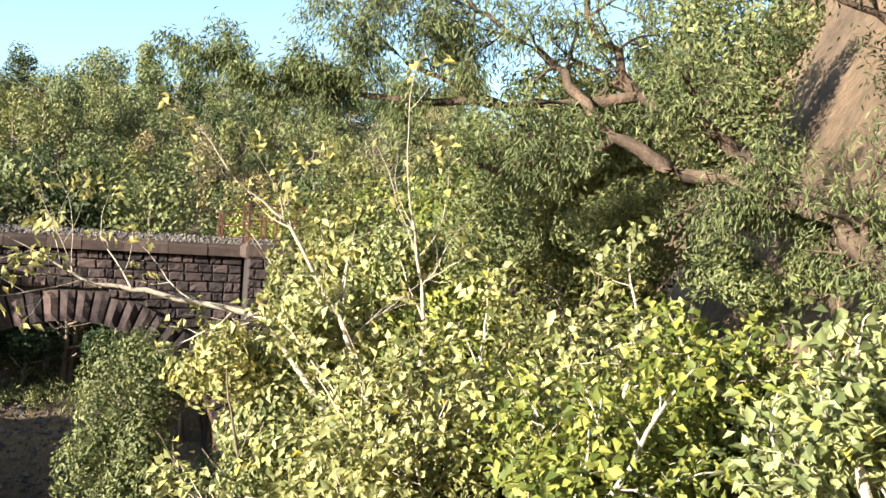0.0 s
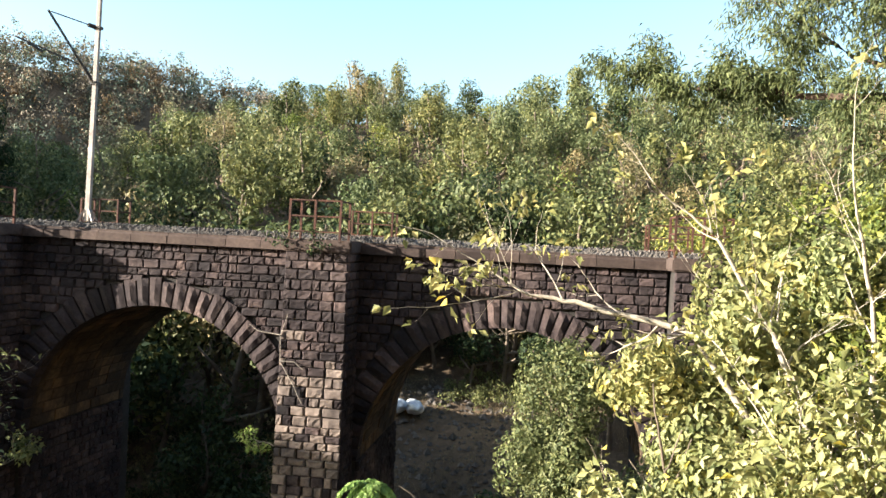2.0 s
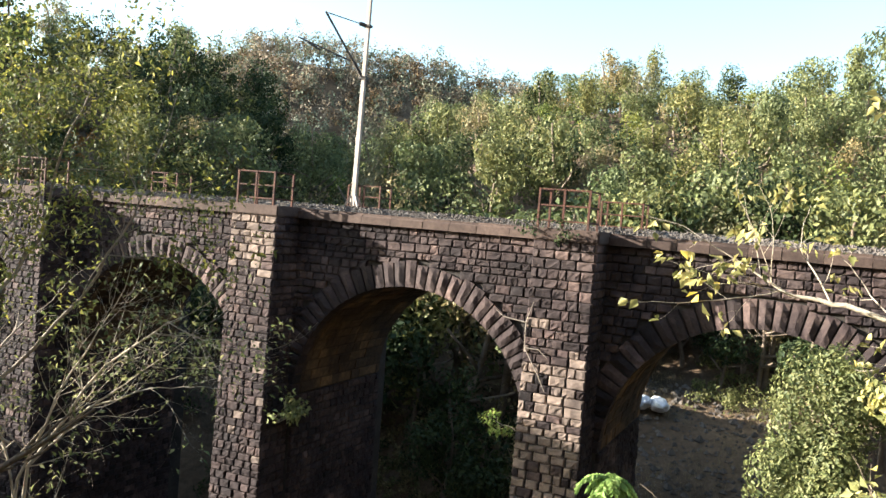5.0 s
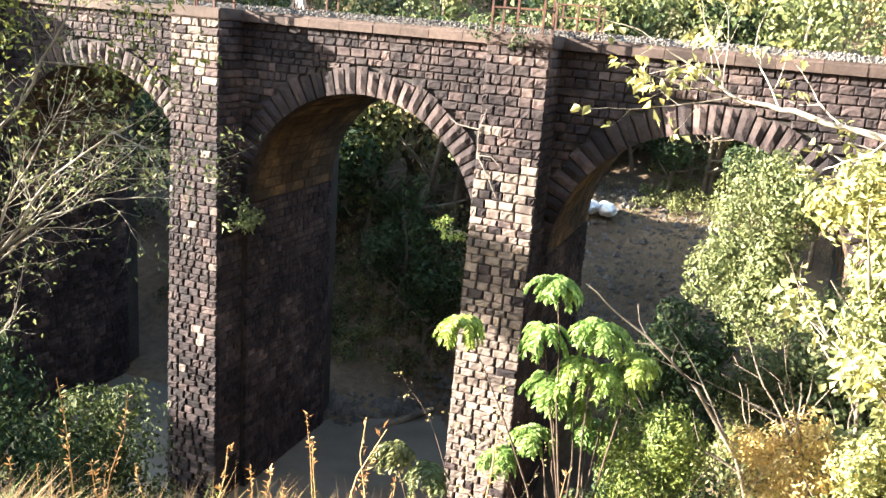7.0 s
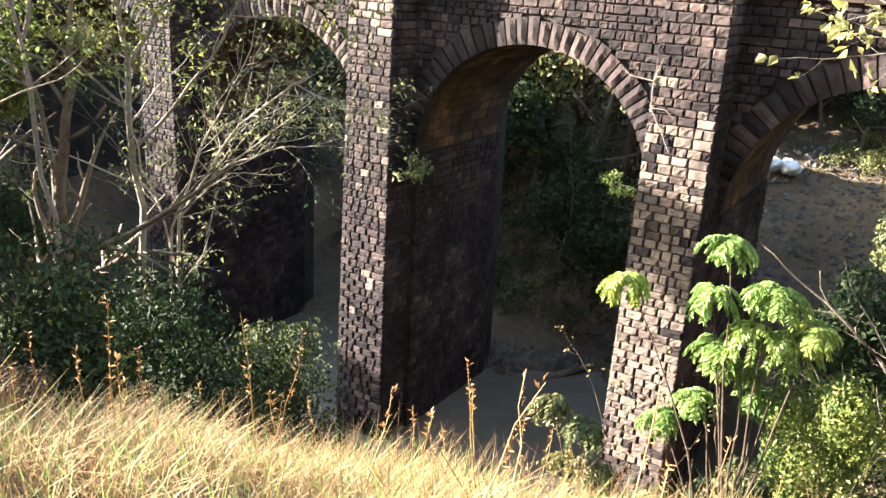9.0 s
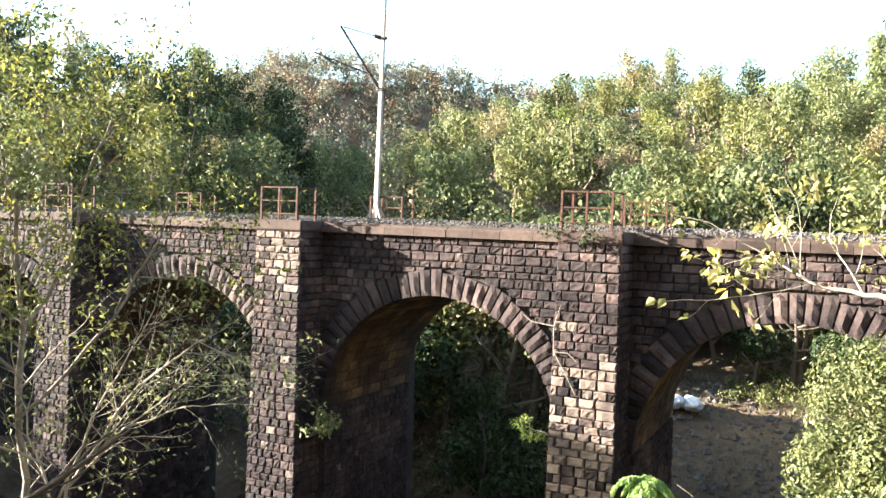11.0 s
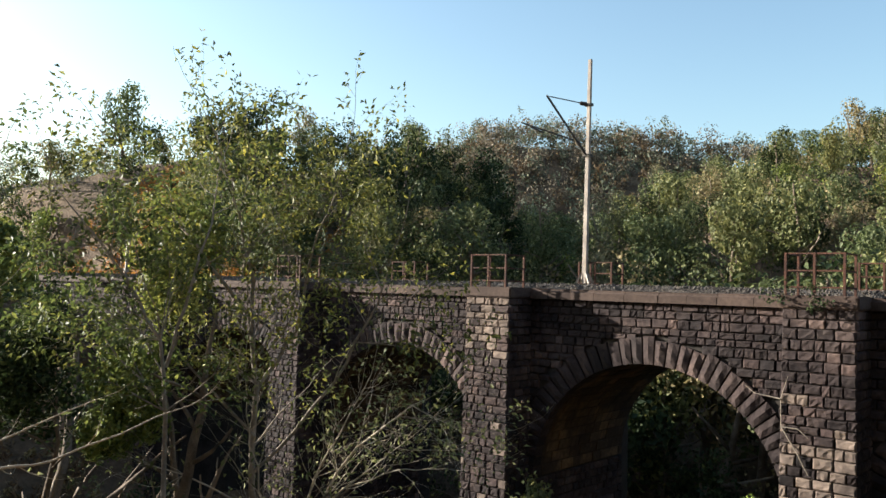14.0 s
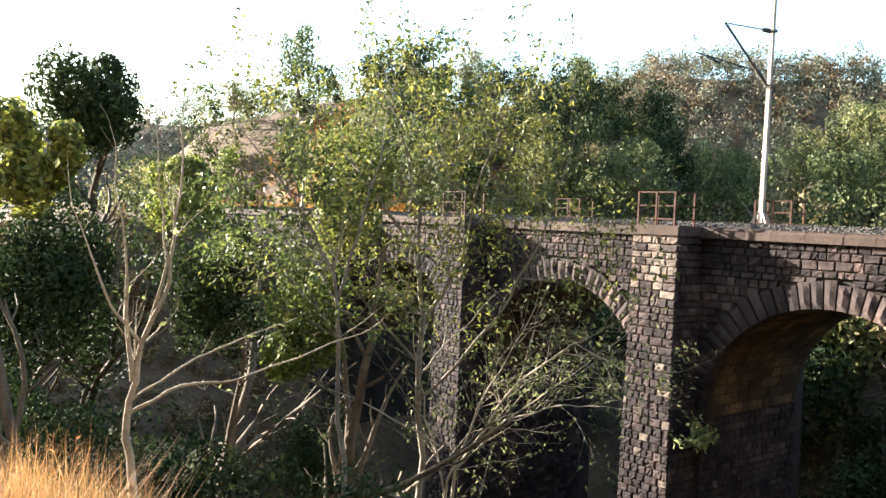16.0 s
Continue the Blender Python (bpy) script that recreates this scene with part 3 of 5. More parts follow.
# two white posts beside the line on the hillside
for x, y, h in ((-33.4, 2.4, 2.2), (-64.0, 5.0, 5.5)):
    post = tagged(new("marker_post"), "slim white trackside post", "post", "marker posts")
    post.matrix_basis = Matrix.Translation((x, y, height(x, y) - 0.05 if x < -50 else 0.3))
    bm = bmesh.new()
    box(bm, -0.07, 0.07, -0.07, 0.07, 0, h)
    bmesh.ops.bevel(bm, geom=bm.edges[:], offset=0.015, segments=1, affect="EDGES")
    part("shaft", bm_mesh("shaft", bm, MAST), post)
    bm = bmesh.new()
    box(bm, -0.13, 0.13, -0.13, 0.13, 0, 0.3)
    part("footing", bm_mesh("footing", bm, MAST), post)

# loose ballast stones along the edge of the deck
pile = Pile()
r = random.Random(11)


def pebble(seed, size):
    q = random.Random(seed)
    v = [Vector(p) * size * q.uniform(0.7, 1.2) for p in ((1, 0, 0), (-1, 0, 0), (0, 1, 0), (0, -1, 0), (0, 0, 0.8), (0, 0, -0.8))]
    f = [(0, 2, 4), (2, 1, 4), (1, 3, 4), (3, 0, 4), (2, 0, 5), (1, 2, 5), (3, 1, 5), (0, 3, 5)]
    return v, f


for k in range(9000):
    x, y = r.uniform(-46, 27), D + 0.3 + abs(r.gauss(0, 0.55))
    pile.add(pebble(r.random(), r.uniform(0.035, 0.075)), Matrix.Translation((x, y, deck_z(x, y) + 0.03)))
tagged(part("ballast_stones", mesh_of("ballast_stones", pile.v, pile.f, BALLAST)), "loose grey ballast stones along the track edge", "ballast", kind="stuff")

# stones of the stream bed and of the dirt slope under the arch
pile = Pile()
for k in range(2600):
    if k % 3:
        x, y = r.uniform(9, 21), r.uniform(8, 24)
    else:
        x = r.uniform(-3, 9)
        y = 8.6 + 1.15 * max(0.0, x - 1.5) + abs(r.gauss(0, 1.5))
    pile.add(pebble(r.random(), abs(r.gauss(0.06, 0.09)) + 0.04 if k % 3 else abs(r.gauss(0.08, 0.12)) + 0.05), Matrix.Translation((x, y, height(x, y))) @ Matrix.Rotation(r.uniform(0, 6), 4, "Z"))
tagged(part("scattered_rocks", mesh_of("scattered_rocks", pile.v, pile.f, BALLAST)), "loose rocks scattered over the stream bank", "rocks", kind="stuff")

bag = tagged(new("sack_heap"), "heap of white plastic sacks on the dirt bank", "sacks")
bx, by = 11.4, 20.0
bag.matrix_basis = Matrix.Translation((bx, by, height(bx, by)))
for k in range(5):
    bm = bmesh.new()
    bmesh.ops.create_icosphere(bm, subdivisions=3, radius=0.5, matrix=Matrix.LocRotScale((r.uniform(-0.7, 0.7), r.uniform(-0.4, 0.4), r.uniform(0.3, 0.75)), Euler((0, 0, r.uniform(0, 3))), (1.1, 0.8, 0.65)))
    for v in bm.verts:
        v.co += v.co.normalized() * noise.noise(v.co * 3.5 + Vector((k, 0, 0))) * 0.18
    part("sack", bm_mesh("sack", bm, BAG), bag)


log = tagged(new("fallen_log"), "weathered fallen log lying across the water's edge", "log")
log.matrix_basis = Matrix.Translation((4.2, 11.2, height(4.2, 11.2) + 0.25))


def log_part(name, pts, rads):
    bm = bmesh.new()
    for k in range(len(pts) - 1):
        a, b = Vector(pts[k]), Vector(pts[k + 1])
        bmesh.ops.create_cone(bm, cap_ends=True, segments=8, radius1=rads[k], radius2=rads[k + 1], depth=(b - a).length,
                              matrix=Matrix.LocRotScale((a + b) / 2, (b - a).to_track_quat("Z", "Y"), None))
    part(name, bm_mesh(name, bm, BARK), log)


log_part("stem", ((-1.2, -1.6, -0.25), (0, 0, 0.0), (0.9, 1.3, 0.25)), (0.22, 0.19, 0.13))
log_part("stub", ((0.1, 0.1, 0.0), (0.6, 0.0, 0.7)), (0.09, 0.05))


# ---- plants ----
def unit(a):
    return a / np.maximum(np.linalg.norm(a, axis=-1, keepdims=True), 1e-6)


def leaf_mesh(name, g, base, axis, length, width, mat, fold=0.25, face=None):
    """Folded leaves of two triangles each, growing from base along axis."""
    n = len(base)
    axis = unit(axis)
    side = unit(np.cross(axis, g.normal(size=(n, 3)) * (0.8 if face is None else 0.45) + (np.array([0, 0, 1.2]) if face is None else face)))
    nor = np.cross(side, axis)
    L = (length * g.uniform(0.65, 1.3, (n, 1)))
    Wd = L * (width / length) * g.uniform(0.8, 1.2, (n, 1))
    mid = base + axis * L * 0.45
    tip = base + axis * L + nor * -0.12 * L
    v = np.stack([base, tip, mid + side * Wd / 2 + nor * fold * Wd, mid - side * Wd / 2 + nor * fold * Wd], 1).reshape(-1, 3)
    i = np.arange(n)[:, None] * 4
    t = np.concatenate([i + np.array([[0, 2, 1]]), i + np.array([[0, 1, 3]])], 1).reshape(-1, 3)
    return fast_mesh(name, v, t, mat)


def tube(V, F, pts, rads, sides):
    o = len(V)
    for k, (p, rad) in enumerate(zip(pts, rads)):
        d = (pts[min(k + 1, len(pts) - 1)] - pts[max(k - 1, 0)]).normalized()
        a = d.orthogonal().normalized()
        b = d.cross(a)
        for s_ in range(sides):
            q = 2 * math.pi * s_ / sides
            V.append(p + (a * math.cos(q) + b * math.sin(q)) * rad)
    for k in range(len(pts) - 1):
        for s_ in range(sides):
            t = (s_ + 1) % sides
            F.append((o + k * sides + s_, o + k * sides + t, o + (k + 1) * sides + t, o + (k + 1) * sides + s_))


def limb(r, V, F, tips, p, d, length, rad, level, cfg):
    """One limb with its wander, and the limbs that leave it."""
    n = 5 if level < 2 else 4
    pts, rads = [p.copy()], [rad]
    d = d.normalized()
    for k in range(n):
        d = (d + Vector((r.gauss(0, 1), r.gauss(0, 1), r.gauss(0, 1))) * cfg["wander"] + Vector((0, 0, cfg["up"][level]))).normalized()
        p = p + d * length / n
        pts.append(p.copy())
        rads.append(rad * (1 - (1 - cfg["taper"]) * (k + 1) / n))
    tube(V, F, pts, rads, (6, 5, 3, 3, 3)[level])
    if level >= cfg["levels"]:
        tips.append((pts[-1], d))
        tips.append((pts[-2], d)), tips.append((pts[-3], d))
        return
    kids = cfg["kids"][level]
    for k in range(kids):
        t = cfg["from"][level] + (1 - cfg["from"][level]) * (k + r.random()) / kids
        i = min(int(t * n), n - 1)
        q = pts[i].lerp(pts[i + 1], t * n - i)
        along = (pts[i + 1] - pts[i]).normalized()
        out = Vector((r.gauss(0, 1), r.gauss(0, 1), r.gauss(0, 0.5)))
        out = (out - along * out.dot(along)).normalized()
        nd = along * (1 - cfg["spread"]) + out * cfg["spread"]
        limb(r, V, F, tips, q, nd, length * cfg["ratio"] * r.uniform(0.7, 1.2), rads[i] * cfg["thin"], level + 1, cfg)
    limb(r, V, F, tips, pts[-1], d, length * cfg["ratio"], rads[-1], level + 1, cfg)


CFG = dict(levels=3, wander=0.13, up=(0.05, 0.06, 0.04, 0.0, 0.0), taper=0.55, kids=(4, 4, 3, 0), spread=0.6, ratio=0.62, thin=0.6)
CFG["from"] = (0.35, 0.25, 0.2, 0.2)


def plant(name, label, category, base, stems, leaves, bark, leaf, size, seed, cfg=None, droop=0.0, radius=0.35, foliage="crown", group=""):
    """A tree or shrub: stems are (direction, length, radius); leaves grow round the twig ends."""
    c = dict(CFG)
    c.update(cfg or {})
    r, g = random.Random(seed), np.random.default_rng(seed)
    ob = tagged(new(name), label, category, group)
    ob.matrix_basis = Matrix.Translation(base)
    tips = []
    for off, d, length, rad in stems:
        V, F = [], []
        limb(r, V, F, tips, Vector(off), Vector(d), length, rad, 0, c)
        part("trunk", mesh_of("trunk", V, F, bark, True), ob)
    if leaves:
        P = np.array([t[0] for t in tips])
        A = np.array([t[1] for t in tips])
        pick = g.integers(0, len(P), leaves)
        pos = P[pick] + unit(g.normal(size=(leaves, 3))) * (g.random((leaves, 1)) ** 0.6) * radius * 1.25 * np.array([1, 1, 0.8])
        ax = A[pick] * 0.5 + g.normal(size=(leaves, 3)) * 0.7 + np.array([0, 0, -droop])
        part(foliage, leaf_mesh(foliage, g, pos, ax, size[0], size[1], leaf), ob)
    return ob


def on(x, y, dz=0.0):
    return (x, y, height(x, y) - 0.15 + dz)


def grown(name, label, category, base, limbs, leaves, bark, leaf, size, seed, cfg=None, droop=0.0, radius=0.35, start=0.2, step=0.55, group="", length=1.4):
    """A tree on main limbs given as paths of points with radii; side limbs leave them along the way."""
    c = dict(CFG)
    c.update(cfg or {})
    r, g = random.Random(seed), np.random.default_rng(seed)
    ob = tagged(new(name), label, category, group)
    base = Vector(base)
    ob.matrix_basis = Matrix.Translation(base)
    tips = []
    for path, r0, r1, *bushy in limbs:
        reach = length * (bushy[0] if bushy else 1.0)
        pts = [Vector(p) - base for p in path]
        fine = []
        for k in range(len(pts) - 1):
            for q in range(4):
                w = Vector((r.gauss(0, 1), r.gauss(0, 1), r.gauss(0, 1))) * (0.014 if r0 < 0.085 else 0.035) * (pts[k + 1] - pts[k]).length if q else Vector()
                fine.append(pts[k].lerp(pts[k + 1], q / 4) + w)
        fine.append(pts[-1])
        V, F = [], []
        n = len(fine)
        tube(V, F, fine, [r0 + (r1 - r0) * k / (n - 1) for k in range(n)], 8)
        total = sum((fine[k + 1] - fine[k]).length for k in range(n - 1))
        for k in range(int(total * (1 - start) / step)):
            t = start + (1 - start) * r.random()
            q = min(int(t * (n - 1)), n - 2)
            along = (fine[q + 1] - fine[q]).normalized()
            out = Vector((r.gauss(0, 1), r.gauss(0, 1), r.gauss(0.2, 0.6)))
            out = (out - along * out.dot(along)).normalized()
            limb(r, V, F, tips, fine[q], along * 0.5 + out * 0.7, reach * r.uniform(0.6, 1.3), (r0 + (r1 - r0) * t) * 0.45, 1, c)
        limb(r, V, F, tips, fine[-1], fine[-1] - fine[-2], reach, r1, 1, c)
        part("trunk", mesh_of("trunk", V, F, bark, True), ob)
    P, A = np.array([t[0] for t in tips]), np.array([t[1] for t in tips])
    pick = g.integers(0, len(P), leaves)
    pos = P[pick] + unit(g.normal(size=(leaves, 3))) * (g.random((leaves, 1)) ** 0.6) * radius * 1.25 * np.array([1, 1, 0.8])
    ax = A[pick] * 0.5 + g.normal(size=(leaves, 3)) * 0.7 + np.array([0, 0, -droop])
    part("crown", leaf_mesh("crown", g, pos, ax, size[0], size[1], leaf), ob)
    return ob


def crown_cloud(g, lobes, cards, rx, rz):
    """Points and outward ways on a crown made of many lobes."""
    P, A, N = [], [], []
    for k in range(lobes):
        a, q = g.uniform(0, 6.28), g.uniform(0.1, 0.75)
        c = np.array([math.cos(a) * rx * q, math.sin(a) * rx * q, rz * g.uniform(-0.6, 0.85) * (1.05 - 0.5 * q)])
        s_ = g.uniform(0.26, 0.46)
        d = unit(g.normal(size=(cards // lobes, 3)))
        P.append(c + d * np.array([rx, rx, rz]) * s_ * g.uniform(0.72, 1.04, (len(d), 1)))
        A.append(np.cross(d, g.normal(size=d.shape)) + np.array([0, 0, -0.35]))
        N.append(d + np.array([0, 0, 0.35]))
    return np.concatenate(P), np.concatenate(A), np.concatenate(N)


def wood_tree(seed, mat, rx, rz, trunk_h, cards, size):
    g, r = np.random.default_rng(seed), random.Random(seed)
    ob = tagged(new("forest_tree"), "leafy forest tree on the valley side", "tree", "forest trees")
    V, F, tips = [], [], []
    limb(r, V, F, tips, Vector((0, 0, -0.6)), Vector((0, 0, 1)), trunk_h + rz * 0.7, 0.16 + 0.02 * trunk_h, 0,
         dict(CFG, levels=1, kids=(5, 0, 0), ratio=0.5, spread=0.7))
    part("trunk", mesh_of("trunk", V, F, BARK, True), ob)
    P, A, N = crown_cloud(g, 13, cards, rx, rz)
    P[:, 2] += trunk_h + rz * 0.7
    part("crown", leaf_mesh("crown", g, P, A, size, size * 0.55, mat, 0.15, N), ob)
    return ob


def lobed(name, label, category, base, trunk_h, rx, rz, cards, size, mat, seed, lobes=16, group="", bark=None, stems=1, slim=1.0):
    """A tree or shrub whose crown is a heap of leafy lobes on one or more stems."""
    g, r = np.random.default_rng(seed), random.Random(seed)
    ob = tagged(new(name), label, category, group)
    ob.matrix_basis = Matrix.Translation(base)
    for k in range(stems):
        V, F, tips = [], [], []
        lean = Vector((r.gauss(0, 0.15), r.gauss(0, 0.15), 1)) if k == 0 else Vector((r.gauss(0, 0.4), r.gauss(0, 0.4), 1))
        limb(r, V, F, tips, Vector((r.gauss(0, 0.1), r.gauss(0, 0.1), -0.2)), lean, (trunk_h + rz * 0.9) * (0.6 if k == 0 else 0.4), (0.018 * (trunk_h + rz) + 0.01) * slim, 0,
             dict(CFG, levels=2, kids=(4, 3, 0), ratio=0.42, spread=0.5))
        part("trunk", mesh_of("trunk", V, F, bark or BARK, True), ob)
    P, A, N = crown_cloud(g, lobes, cards, rx, rz)
    P[:, 2] += trunk_h + rz * 0.75
    part("crown", leaf_mesh("crown", g, P, A, size[0], size[1], mat, 0.2, N), ob)
    return ob


# slender trees in front of the left arches
SC = dict(levels=3, kids=(4, 3, 3, 0), up=(0.03, 0.05, 0.03, 0.0), spread=0.52, ratio=0.6, thin=0.5, wander=0.11)
b0 = on(3.00, -14.07)
grown("slender_tree", "slender grey-barked tree with thin bare twigs and fresh green leaves", "tree", b0,
      [((b0, (2.96, -14.15, -6.99), (2.91, -14.24, -3.07), (2.81, -14.34, -0.99), (2.66, -14.61, 1.11), (3.07, -15.42, 2.5)), 0.10, 0.018),
       (((2.91, -14.24, -2.67), (3.52, -13.53, -1.18), (4.28, -13.80, 0.71), (4.96, -13.80, 1.93)), 0.055, 0.015),
       (((2.81, -14.34, -0.99), (2.26, -15.56, 0.71), (2.12, -16.64, 1.79)), 0.05, 0.015),
       (((2.93, -14.21, -4.55), (4.42, -13.13, -2.40), (5.50, -12.86, -0.51), (5.90, -12.86, 0.58)), 0.045, 0.012),
       (((2.93, -14.21, -3.75), (1.99, -15.42, -2.13), (1.86, -16.37, -0.78)), 0.04, 0.012)],
      8200, GREY_BARK, L_SLENDER, (0.15, 0.066), 21, SC, 0.35, 0.24, 0.35, 0.42, "slender trees", 1.6)
b1 = on(4.28, -16.91)
grown("slender_tree", "slender leaning tree with bare grey twigs and yellowish leaves", "tree", b1,
      [((b1, (4.20, -17.08, -6.09), (4.07, -17.30, -2.72), (3.97, -17.43, -1.30), (3.43, -18.26, 0.31), (2.87, -18.80, 1.25)), 0.07, 0.014),
       (((4.01, -17.31, -1.85), (4.27, -16.98, -0.24), (4.01, -16.37, 1.11), (3.74, -16.10, 1.93)), 0.04, 0.012),
       (((4.01, -17.31, -2.53), (3.21, -17.85, -1.72), (2.53, -18.26, -0.78)), 0.03, 0.01)],
      4400, GREY_BARK, L_SLENDER, (0.14, 0.062), 22, SC, 0.35, 0.22, 0.4, 0.42, "slender trees", 1.35)
b2 = on(3.47, -13.67)
grown("bare_shrub", "leafless pale branches spreading low in front of the pier", "shrub", b2,
      [((b2, (3.74, -13.67, -6.17), (4.96, -12.86, -3.88), (6.17, -12.32, -2.80), (7.12, -11.91, -3.21)), 0.05, 0.010), ((b2, (3.61, -13.80, -6.45), (4.42, -13.26, -4.01), (5.37, -12.86, -2.13)), 0.045, 0.010),
       (((3.74, -13.67, -6.17), (4.69, -12.99, -4.83), (5.90, -12.45, -4.29), (6.85, -12.18, -4.15)), 0.032, 0.009), ((b2, (3.47, -13.94, -6.04), (3.07, -14.48, -3.88), (3.21, -14.75, -2.40)), 0.035, 0.010),
       (((3.61, -13.80, -5.91), (5.23, -12.86, -4.42), (6.31, -12.45, -3.48)), 0.03, 0.009), (((3.47, -13.94, -5.64), (2.12, -15.56, -4.55), (1.31, -16.91, -4.01)), 0.028, 0.009)],
      1800, PALE_BARK, L_GREEN, (0.15, 0.066), 23, dict(SC, kids=(3, 3, 2, 0)), 0.2, 0.2, 0.25, 0.36, "", 1.3)
# dead tree at the edge of the grass
b3 = on(11.45, -24.0)
grown("dead_tree", "small dead tree with upright bare grey branches", "tree", b3,
      [((b3, (11.42, -23.97, -2.77), (11.40, -24.04, -2.03), (11.43, -23.94, -1.36), (11.5, -23.72, -0.79), (11.53, -23.66, 0.0), (11.54, -23.63, 0.87)), 0.05, 0.005, 0.6),
       (((11.41, -24.0, -1.7), (11.39, -24.06, -1.2), (11.38, -24.07, -0.7), (11.35, -24.19, 0.26)), 0.028, 0.005, 0.6),
       (((11.43, -23.94, -1.36), (11.35, -24.2, -1.0), (11.26, -24.51, -0.15)), 0.02, 0.005, 0.7), (((11.43, -23.94, -1.36), (11.5, -23.75, -0.6), (11.46, -23.84, 0.24)), 0.022, 0.005, 0.6),
       (((11.4, -24.04, -2.0), (11.55, -23.6, -1.75), (11.75, -23.14, -1.7), (12.31, -22.13, -1.24)), 0.02, 0.006, 0.5), (((11.4, -24.04, -1.9), (11.6, -23.5, -1.5), (11.9, -22.9, -1.2)), 0.014, 0.005, 0.5)],
      40, PALE_BARK, L_YELLOW, (0.08, 0.04), 24, dict(levels=2, kids=(2, 1, 0), up=(0.05, 0.14, 0.1, 0.05), spread=0.38, ratio=0.7, thin=0.5), 0.2, 0.08, 0.3, 0.45, "", 0.55)
# dark trees at the far left
def crowned(name, label, category, x, y, cz, rx, rz, *rest, **more):
    """A lobed tree whose crown's middle stands at the height cz."""
    return lobed(name, label, category, on(x, y), cz - height(x, y) - rz * 0.75, rx, rz, *rest, **more)


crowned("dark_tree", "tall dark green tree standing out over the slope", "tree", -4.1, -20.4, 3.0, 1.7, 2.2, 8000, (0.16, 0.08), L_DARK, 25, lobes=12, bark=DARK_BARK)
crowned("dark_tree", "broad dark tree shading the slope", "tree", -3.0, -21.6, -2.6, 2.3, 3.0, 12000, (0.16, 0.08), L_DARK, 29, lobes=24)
# this one stands out of view, added to cast shade on the left bank
crowned("dark_tree", "dense dark tree added out of view to shade the bank", "tree", -6.5, -27.0, -2.2, 2.2, 3.2, 9000, (0.18, 0.09), L_DARK, 34, lobes=22)
crowned("leafy_tree", "broad-leaved green tree in low sunlight", "tree", 3.2, -23.1, 0.7, 0.95, 1.1, 3600, (0.15, 0.095), L_FRESH, 26, lobes=14)
crowned("leafy_tree", "low bright yellow-green tree behind the bare trunks", "tree", 0.0, -14.6, 0.4, 1.7, 1.9, 5200, (0.16, 0.08), L_FRESH, 27, lobes=18)
crowned("leafy_tree", "bright green bush lit from behind", "tree", 1.3, -16.4, -2.7, 1.4, 1.8, 5000, (0.15, 0.075), L_FRESH, 28, lobes=14)
# all in the darkest leaves, which put the bank's shade into the colour
SHRUBS = [lobed("dark_shrub", "dense green undergrowth with the bank's shade in its dark leaf colour", "shrub", on(*p), 0.5, 2.3, 2.4, 3600, (0.165, 0.075), m_, 30 + k, 18, "shaded shrubs", None, 3)
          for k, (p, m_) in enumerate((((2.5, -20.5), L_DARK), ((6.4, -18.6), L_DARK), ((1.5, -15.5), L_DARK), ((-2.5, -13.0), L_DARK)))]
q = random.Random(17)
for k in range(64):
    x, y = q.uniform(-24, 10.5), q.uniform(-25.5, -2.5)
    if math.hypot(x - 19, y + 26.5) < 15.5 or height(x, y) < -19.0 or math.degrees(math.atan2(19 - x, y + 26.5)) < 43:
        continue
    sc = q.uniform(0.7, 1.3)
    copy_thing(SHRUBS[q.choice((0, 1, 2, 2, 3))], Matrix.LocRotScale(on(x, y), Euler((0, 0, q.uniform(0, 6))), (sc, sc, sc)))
for k, (x, y, h_) in enumerate(((7.6, -22.4, 1.2), (8.8, -22.9, 0.9), (9.4, -21.6, 1.2), (10.4, -22.3, 0.8), (8.0, -20.6, 1.4), (6.4, -23.4, 1.1), (11.2, -21.2, 1.0))):
    lobed("dry_shrub", "brown half-dry scrub on the shaded bank", "shrub", on(x, y), h_ * 0.1, h_ * 0.9, h_ * 0.7, 3600, (0.085, 0.035), L_RUST2 if k % 3 else L_WOOD2, 520 + k, 14, "dry scrub", GREY_BARK, 4)
# yellowing broad-leaved shrubs by the right bank
YC = dict(kids=(4, 4, 3, 0), spread=0.6, ratio=0.62, up=(0.04, 0.05, 0.02, -0.02), wander=0.16)
for k, (x, y, n, lean, ln) in enumerate(((23.6, -16.0, 8500, (-0.12, 0.0, 1), 3.3), (24.6, -17.4, 8500, (0.0, 0.05, 1), 2.9), (26.3, -18.8, 7000, (0.1, -0.1, 1), 2.1),
                                         (23.6, -19.0, 5500, (0.05, -0.1, 1), 2.0), (27.6, -16.6, 6500, (0.1, 0.1, 1), 2.3), (26.4, -21.0, 5000, (0.1, 0.0, 1), 1.3), (24.4, -22.4, 3500, (0.1, 0.0, 1), 1.1))):
    plant("yellowing_shrub", "large shrub with pale yellow-green leaves and bare whitish twigs", "shrub", on(x, y),
          [((0, 0, 0), lean, ln, 0.10), ((0.3, 0.2, 0), (lean[0] + 0.3, lean[1] + 0.25, 1), ln * 0.9, 0.08), ((-0.3, 0, 0), (lean[0] - 0.3, 0.1, 1), ln * 0.85, 0.07)],
          int(n * 1.45), PALE_BARK, L_YELLOW if k not in (2, 3, 4) else L_FRESH, (0.145, 0.085), 50 + k, YC, 0.5, 0.27, group="yellowing shrubs")
# pale branches that reach out of the shrub towards the arch
b4 = on(23.0, -15.2)
